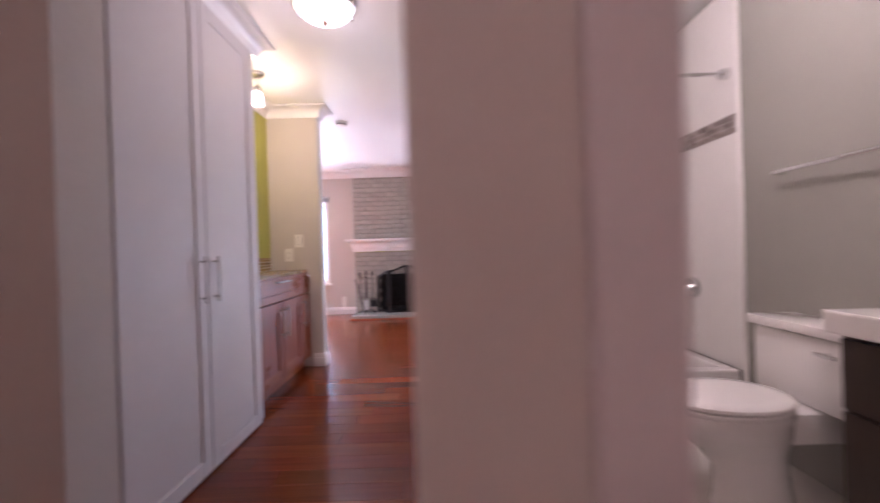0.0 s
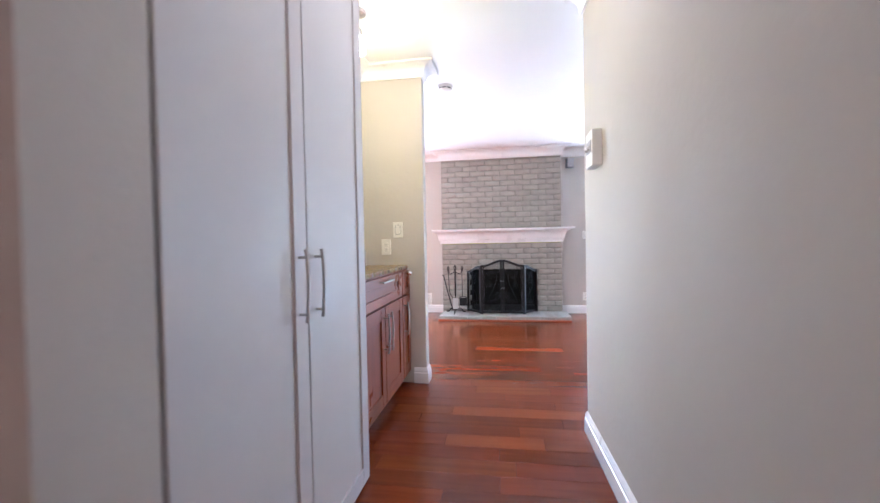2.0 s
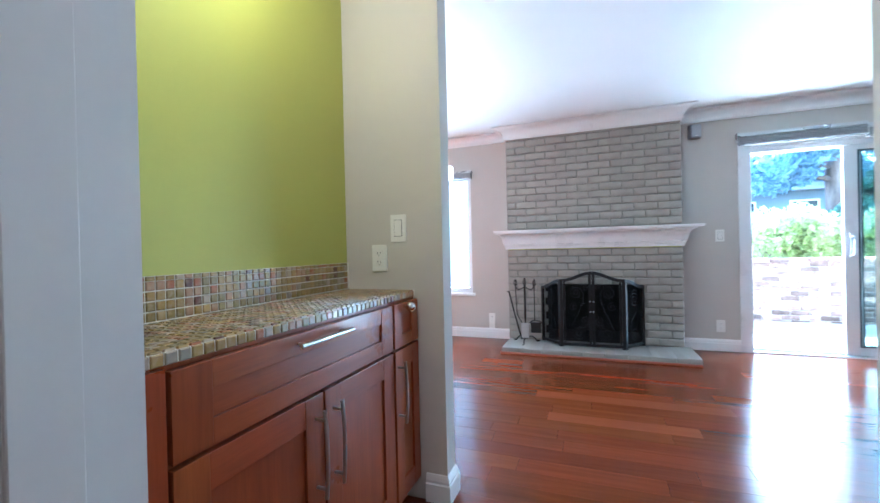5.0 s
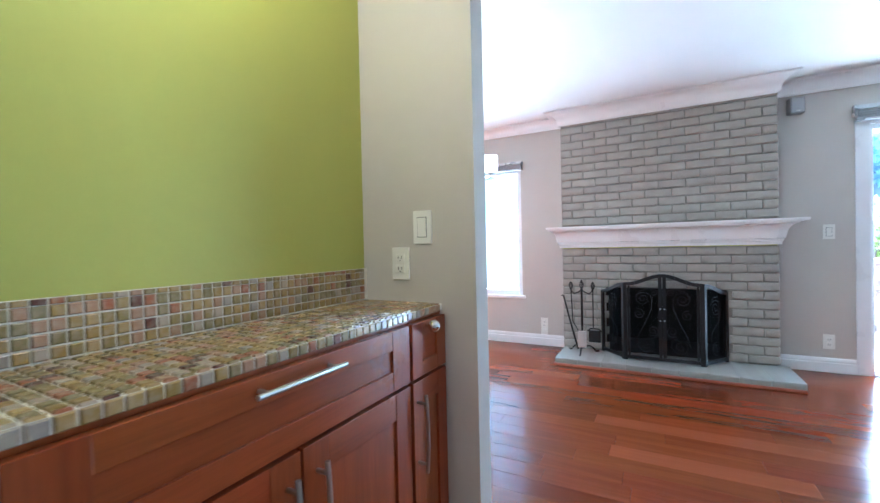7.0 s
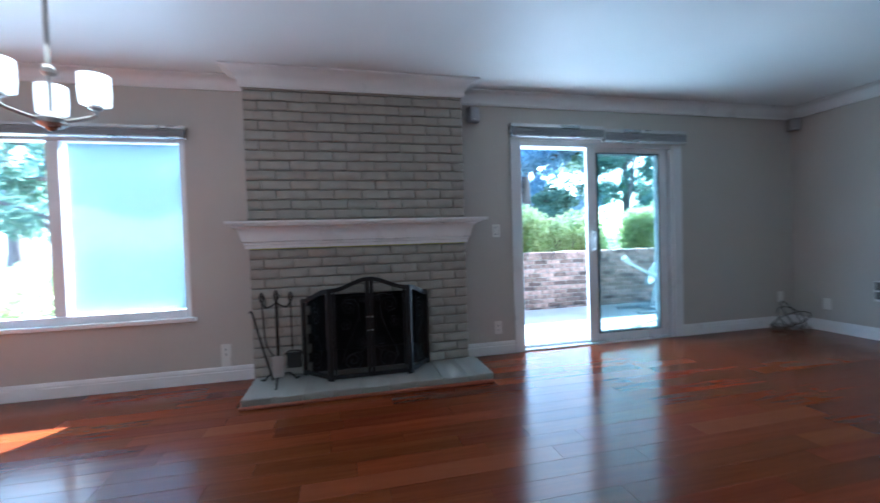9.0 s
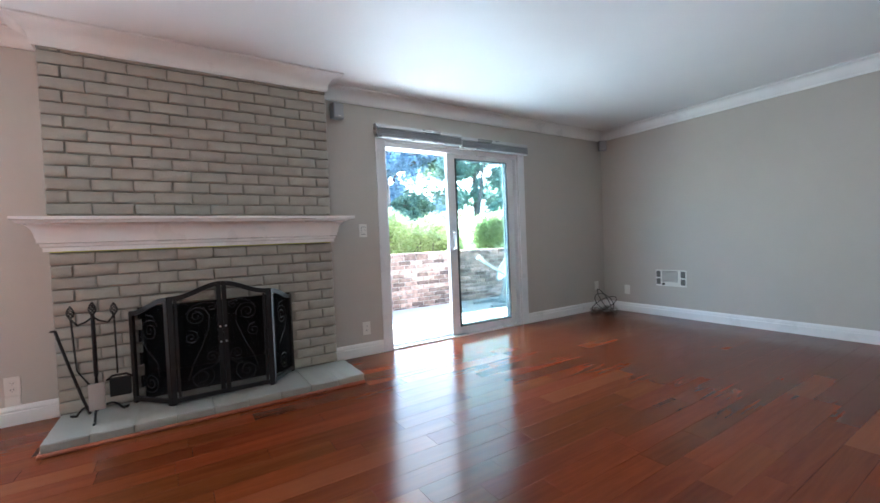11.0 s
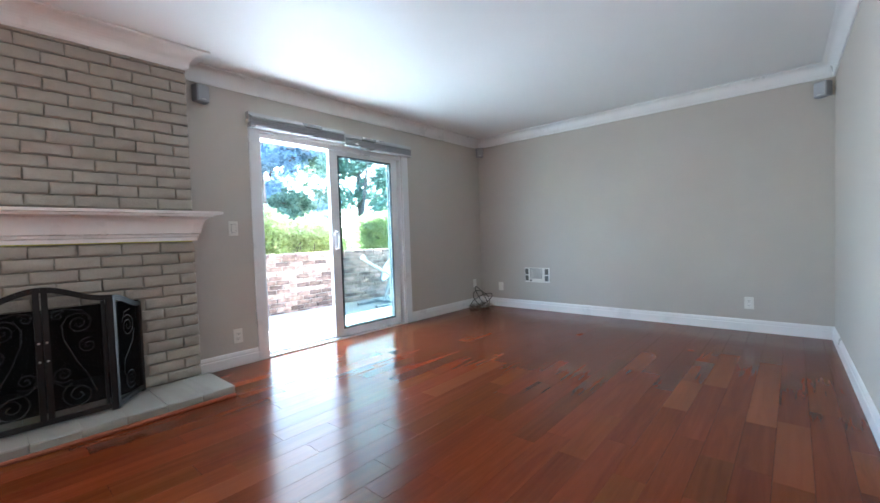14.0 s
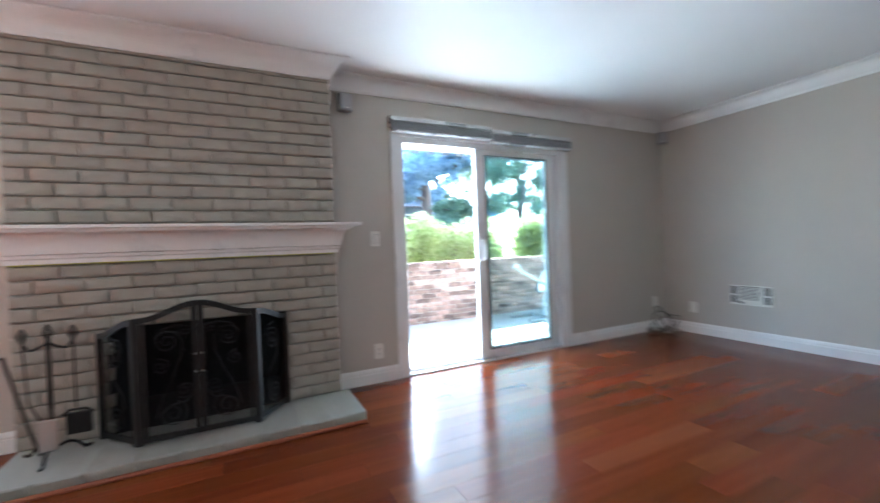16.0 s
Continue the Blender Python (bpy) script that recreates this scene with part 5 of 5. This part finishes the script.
def house(label, x0, x1, y0, y1, eave, ridge, material):
    t = thing("house", label, "house")
    part("wall", boxes((x0, x1, y0, y1, -0.13, eave)), material, t)
    bm = bmesh.new()
    a = [bm.verts.new(p) for p in ((x0 - 0.5, y0 - 0.6, eave), (x1 + 0.5, y0 - 0.6, eave), (x1 + 0.5, y1 + 0.6, eave), (x0 - 0.5, y1 + 0.6, eave), (x0 - 0.5, (y0 + y1) / 2, ridge), (x1 + 0.5, (y0 + y1) / 2, ridge))]
    for f in ((0, 1, 5, 4), (2, 3, 4, 5), (0, 4, 3), (1, 2, 5), (3, 2, 1, 0)):
        bm.faces.new([a[i] for i in f])
    part("roof", bm, M_ROOF, t)
    n = max(2, int((x1 - x0) / 2.4))
    for k in range(n):
        wx = x0 + (x1 - x0) * (k + 0.5) / n
        w = part("window", boxes((wx - 0.6, wx + 0.6, y0 - 0.04, y0 + 0.02, eave - 1.55, eave - 0.45), bevel=0.01), M_VINYL, t)
        part("pane", boxes((wx - 0.52, wx + 0.52, y0 - 0.05, y0 - 0.035, eave - 1.47, eave - 0.53)), M_GASKET, w)
    for k in range(24):
        wx = x0 + (x1 - x0) * k / 23
        part("balcony_bar", boxes((wx - 0.03, wx + 0.03, y0 - 0.9, y0 - 0.86, eave - 2.5, eave - 1.6)), M_SIDING, t)
    part("balcony", boxes((x0, x1, y0 - 0.95, y0, eave - 2.65, eave - 2.5)), material, t)


house("blue-grey two-storey neighbour house with balconies", 1.0, 11.5, 27.0, 34.0, 3.6, 5.4, M_SIDING)


def dish(px, py):
    t = thing("satellite_dish", "grey satellite dish with arm lying on its patio stand", "satellite dish")
    gz = -0.06
    bm = bmesh.new()
    box(bm, px - 0.45, px + 0.20, py - 0.26, py - 0.20, gz, gz + 0.04, 0.004)
    box(bm, px - 0.45, px + 0.20, py + 0.20, py + 0.26, gz, gz + 0.04, 0.004)
    box(bm, px - 0.10, px - 0.04, py - 0.26, py + 0.26, gz + 0.02, gz + 0.06, 0.004)
    part("base_frame", bm, M_DISH, t)
    bm = bmesh.new()
    tube(bm, [(px - 0.07, py, gz + 0.04), (px + 0.02, py, gz + 0.30), (px + 0.10, py, gz + 0.48)], 0.025, 10)
    tube(bm, [(px - 0.20, py - 0.1, gz + 0.05), (px + 0.04, py - 0.03, gz + 0.36)], 0.014, 8)
    part("mast", bm, M_DISH, t, smooth=True)
    bm = bmesh.new()
    n, rr = 28, 0.27
    c = Vector((px + 0.13, py, gz + 0.58))
    q = Vector((-0.72, 0.26, 0.50)).to_track_quat("Z", "Y").to_matrix()
    rings = []
    for j in range(7):
        r = rr * j / 6
        rings.append([bm.verts.new(c + q @ Vector((r * math.cos(2 * math.pi * k / n), r * 1.08 * math.sin(2 * math.pi * k / n), 0.55 * r * r))) for k in range(n)] if j else [bm.verts.new(c)])
    for k in range(n):
        bm.faces.new((rings[0][0], rings[1][k], rings[1][(k + 1) % n]))
        for j in range(1, 6):
            bm.faces.new((rings[j][k], rings[j + 1][k], rings[j + 1][(k + 1) % n], rings[j][(k + 1) % n]))
    d = part("reflector", bm, M_DISH, t, "shallow oval reflector", True)
    s = d.modifiers.new("thickness", "SOLIDIFY")
    s.thickness = 0.012
    bm = bmesh.new()
    tube(bm, [(px + 0.08, py, gz + 0.46), (px - 0.20, py - 0.02, gz + 0.60), (px - 0.48, py - 0.04, gz + 0.74)], 0.022, 8)
    part("feed_arm", bm, M_COVERWOOD, t, smooth=True)
    bm = bmesh.new()
    cyl(bm, (px - 0.53, py - 0.04, gz + 0.80), (px - 0.46, py - 0.04, gz + 0.74), 0.045, 0.03, 14)
    part("receiver", bm, M_PLATE, t, "pale receiver head")


dish(4.54, 7.95)

# ---- pieces: bricks, tiles and planks ----
BW, BH, CX = 0.2157, 0.0757, 0.0085
FULL = [rough_brick("brick_full", BW - CX, 0.05, BH - CX, M_BRICK, s) for s in (1, 2, 3, 4)]
HALF = [rough_brick("brick_half", BW / 2 - CX, 0.05, BH - CX, M_BRICK, s, nx=2) for s in (11, 12, 13)]
rnd = random.Random(2)
z, row = 0.062, 0
while z < 2.29:
    x = FL
    cut = row % 2
    while x < FR - 0.02:
        small = cut or x + BW > FR + 0.01
        w = BW / 2 if small else BW
        cut = 0
        a, b = x, x + w
        if z < OT - 0.02 and b > OL + 0.03 and a < OL - 0.04:
            b = OL
        elif z < OT - 0.02 and a < OR - 0.03 and b > OR + 0.04:
            a = OR
        if not (z < OT - 0.02 and b > OL + 0.03 and a < OR - 0.03) and not (1.045 < z + BH * 0.5 < 1.225):
            ob = place("brick", rnd.choice(HALF if small else FULL), fire, (a + CX / 2, FY - 0.006 + rnd.uniform(-0.002, 0.002), z))
            if b - a < w - 0.001:
                ob.scale = ((b - a - CX) / (w - CX), 1, 1)
        x += w
    z += BH
    row += 1
SLAB = [rough_brick("hearth_brick", 0.1938, 0.463, 0.052, M_HEARTH, s, 0.003) for s in (31, 32, 33)]
x, k = FL + 0.014, 0
while x < FR:
    place("hearth_brick", SLAB[k % 3], fire, (x, 5.637, 0.008))
    x += 0.1955
    k += 1

GFULL = [rough_brick("garden_brick", 0.205, 0.06, 0.058, M_CLINKER, s, 0.006, 3, 1) for s in (41, 42, 43)]
rnd = random.Random(9)
rest = []
for j in range(13):
    for i in range(38):
        x = -0.9 + 0.22 * i + (0.11 if j % 2 else 0)
        zz = -0.10 + 0.068 * j
        if 1.9 < x < 6.6:
            place("brick", rnd.choice(GFULL), gwall, (x, GW - 0.005 + rnd.uniform(-0.006, 0.006), zz))
        else:
            rest.append((x, x + 0.205, GW - 0.004, GW + 0.05, zz, zz + 0.058))
joined_boxes("far_brick", rest, M_CLINKER, gwall, 0.004, "weathered reddish bricks")
joined_boxes("coping", [(-0.9 + 0.22 * i, -0.70 + 0.22 * i, GW - 0.02, GW + 0.23, 0.776, 0.83) for i in range(38)], M_CLINKER, gwall, 0.008, "brick coping along the wall top")

for j in range(NY):
    y = 1.994 + PITCH * j + TILE / 2
    place("edge_tile", tile_x, counter, (-0.460, y, 0.8845))
    for r in range(4):
        place("splash_tile", tile_x, counter, (-0.787, y, 0.9145 + 0.0262 * r))
    place("splash_tile", tile_x, counter, (-0.787, y, 1.0115)).scale = (1, 1, 0.5)

# planks run across the hall; the ones on the walked stretch are objects of their own
PW = 0.127
LENGTHS = [0.38, 0.52, 0.66, 0.84, 1.02, 1.22]
PLANKS = {}
for ln in LENGTHS:
    me = bpy.data.meshes.new("plank")
    c, g = 0.0006, 0.0001
    v = [(g, g, -0.004), (ln - g, g, -0.004), (ln - g, PW - g, -0.004), (g, PW - g, -0.004), (g + c, g + c, 0), (ln - g - c, g + c, 0), (ln - g - c, PW - g - c, 0), (g + c, PW - g - c, 0)]
    me.from_pydata(v, [], [(4, 5, 6, 7), (0, 1, 5, 4), (1, 2, 6, 5), (2, 3, 7, 6), (3, 0, 4, 7)])
    me.materials.append(M_FLOOR)
    PLANKS[ln] = me
rnd = random.Random(77)
rest = []
near = 0
y = N - PW
while y > -2.5:
    x = -3.9 - rnd.uniform(0, 1.0)
    lo = -2.26 if y < 0.66 else -0.86 if y < BARY - 0.05 else -3.75
    hi = 3.06 if y < -0.30 else 0.83 if y < S - 0.16 else E
    while x < E - 0.001:
        ln = rnd.choice(LENGTHS)
        hall = y < 2.4
        if x + ln > E:
            ln = E - x
        if x < -3.75:
            ln, x = x + ln + 3.75, -3.75
        if ln < 0.02:
            x += max(ln, 0) + 0.0001
            continue
        if (y > 2.3 or -2.25 < x + ln and x < 3.0) and not (hall and y > -0.2 and (x > 0.8 or x + ln < -0.95)) and not (y > 2.45 and y < 3.1 and x + ln < -0.95) and not (y < -0.2 and x > 3.0) and not (y < 2.4 and y > -0.3 and x > 0.8):
            if near < 300 and ln in PLANKS and lo < x and x + ln < hi and 0.9 < y < 6.2 and x > -1.3 and x + ln < 4.0:
                ob = place("plank", PLANKS[ln], floor, (x, y, 0))
                ob.rotation_euler = (rnd.uniform(-0.0007, 0.0007), 0, 0)
                near += 1
            elif min(x + ln, hi) - max(x, lo) > 0.01:
                rest.append((max(x, lo) + 0.0002, min(x + ln, hi) - 0.0002, y + 0.0002, y + PW - 0.0002, -0.004, 0.0))
        x += ln
    y -= PW
joined_boxes("far_planks", rest, M_FLOOR, floor, 0.0007, "reddish cherry floor planks")
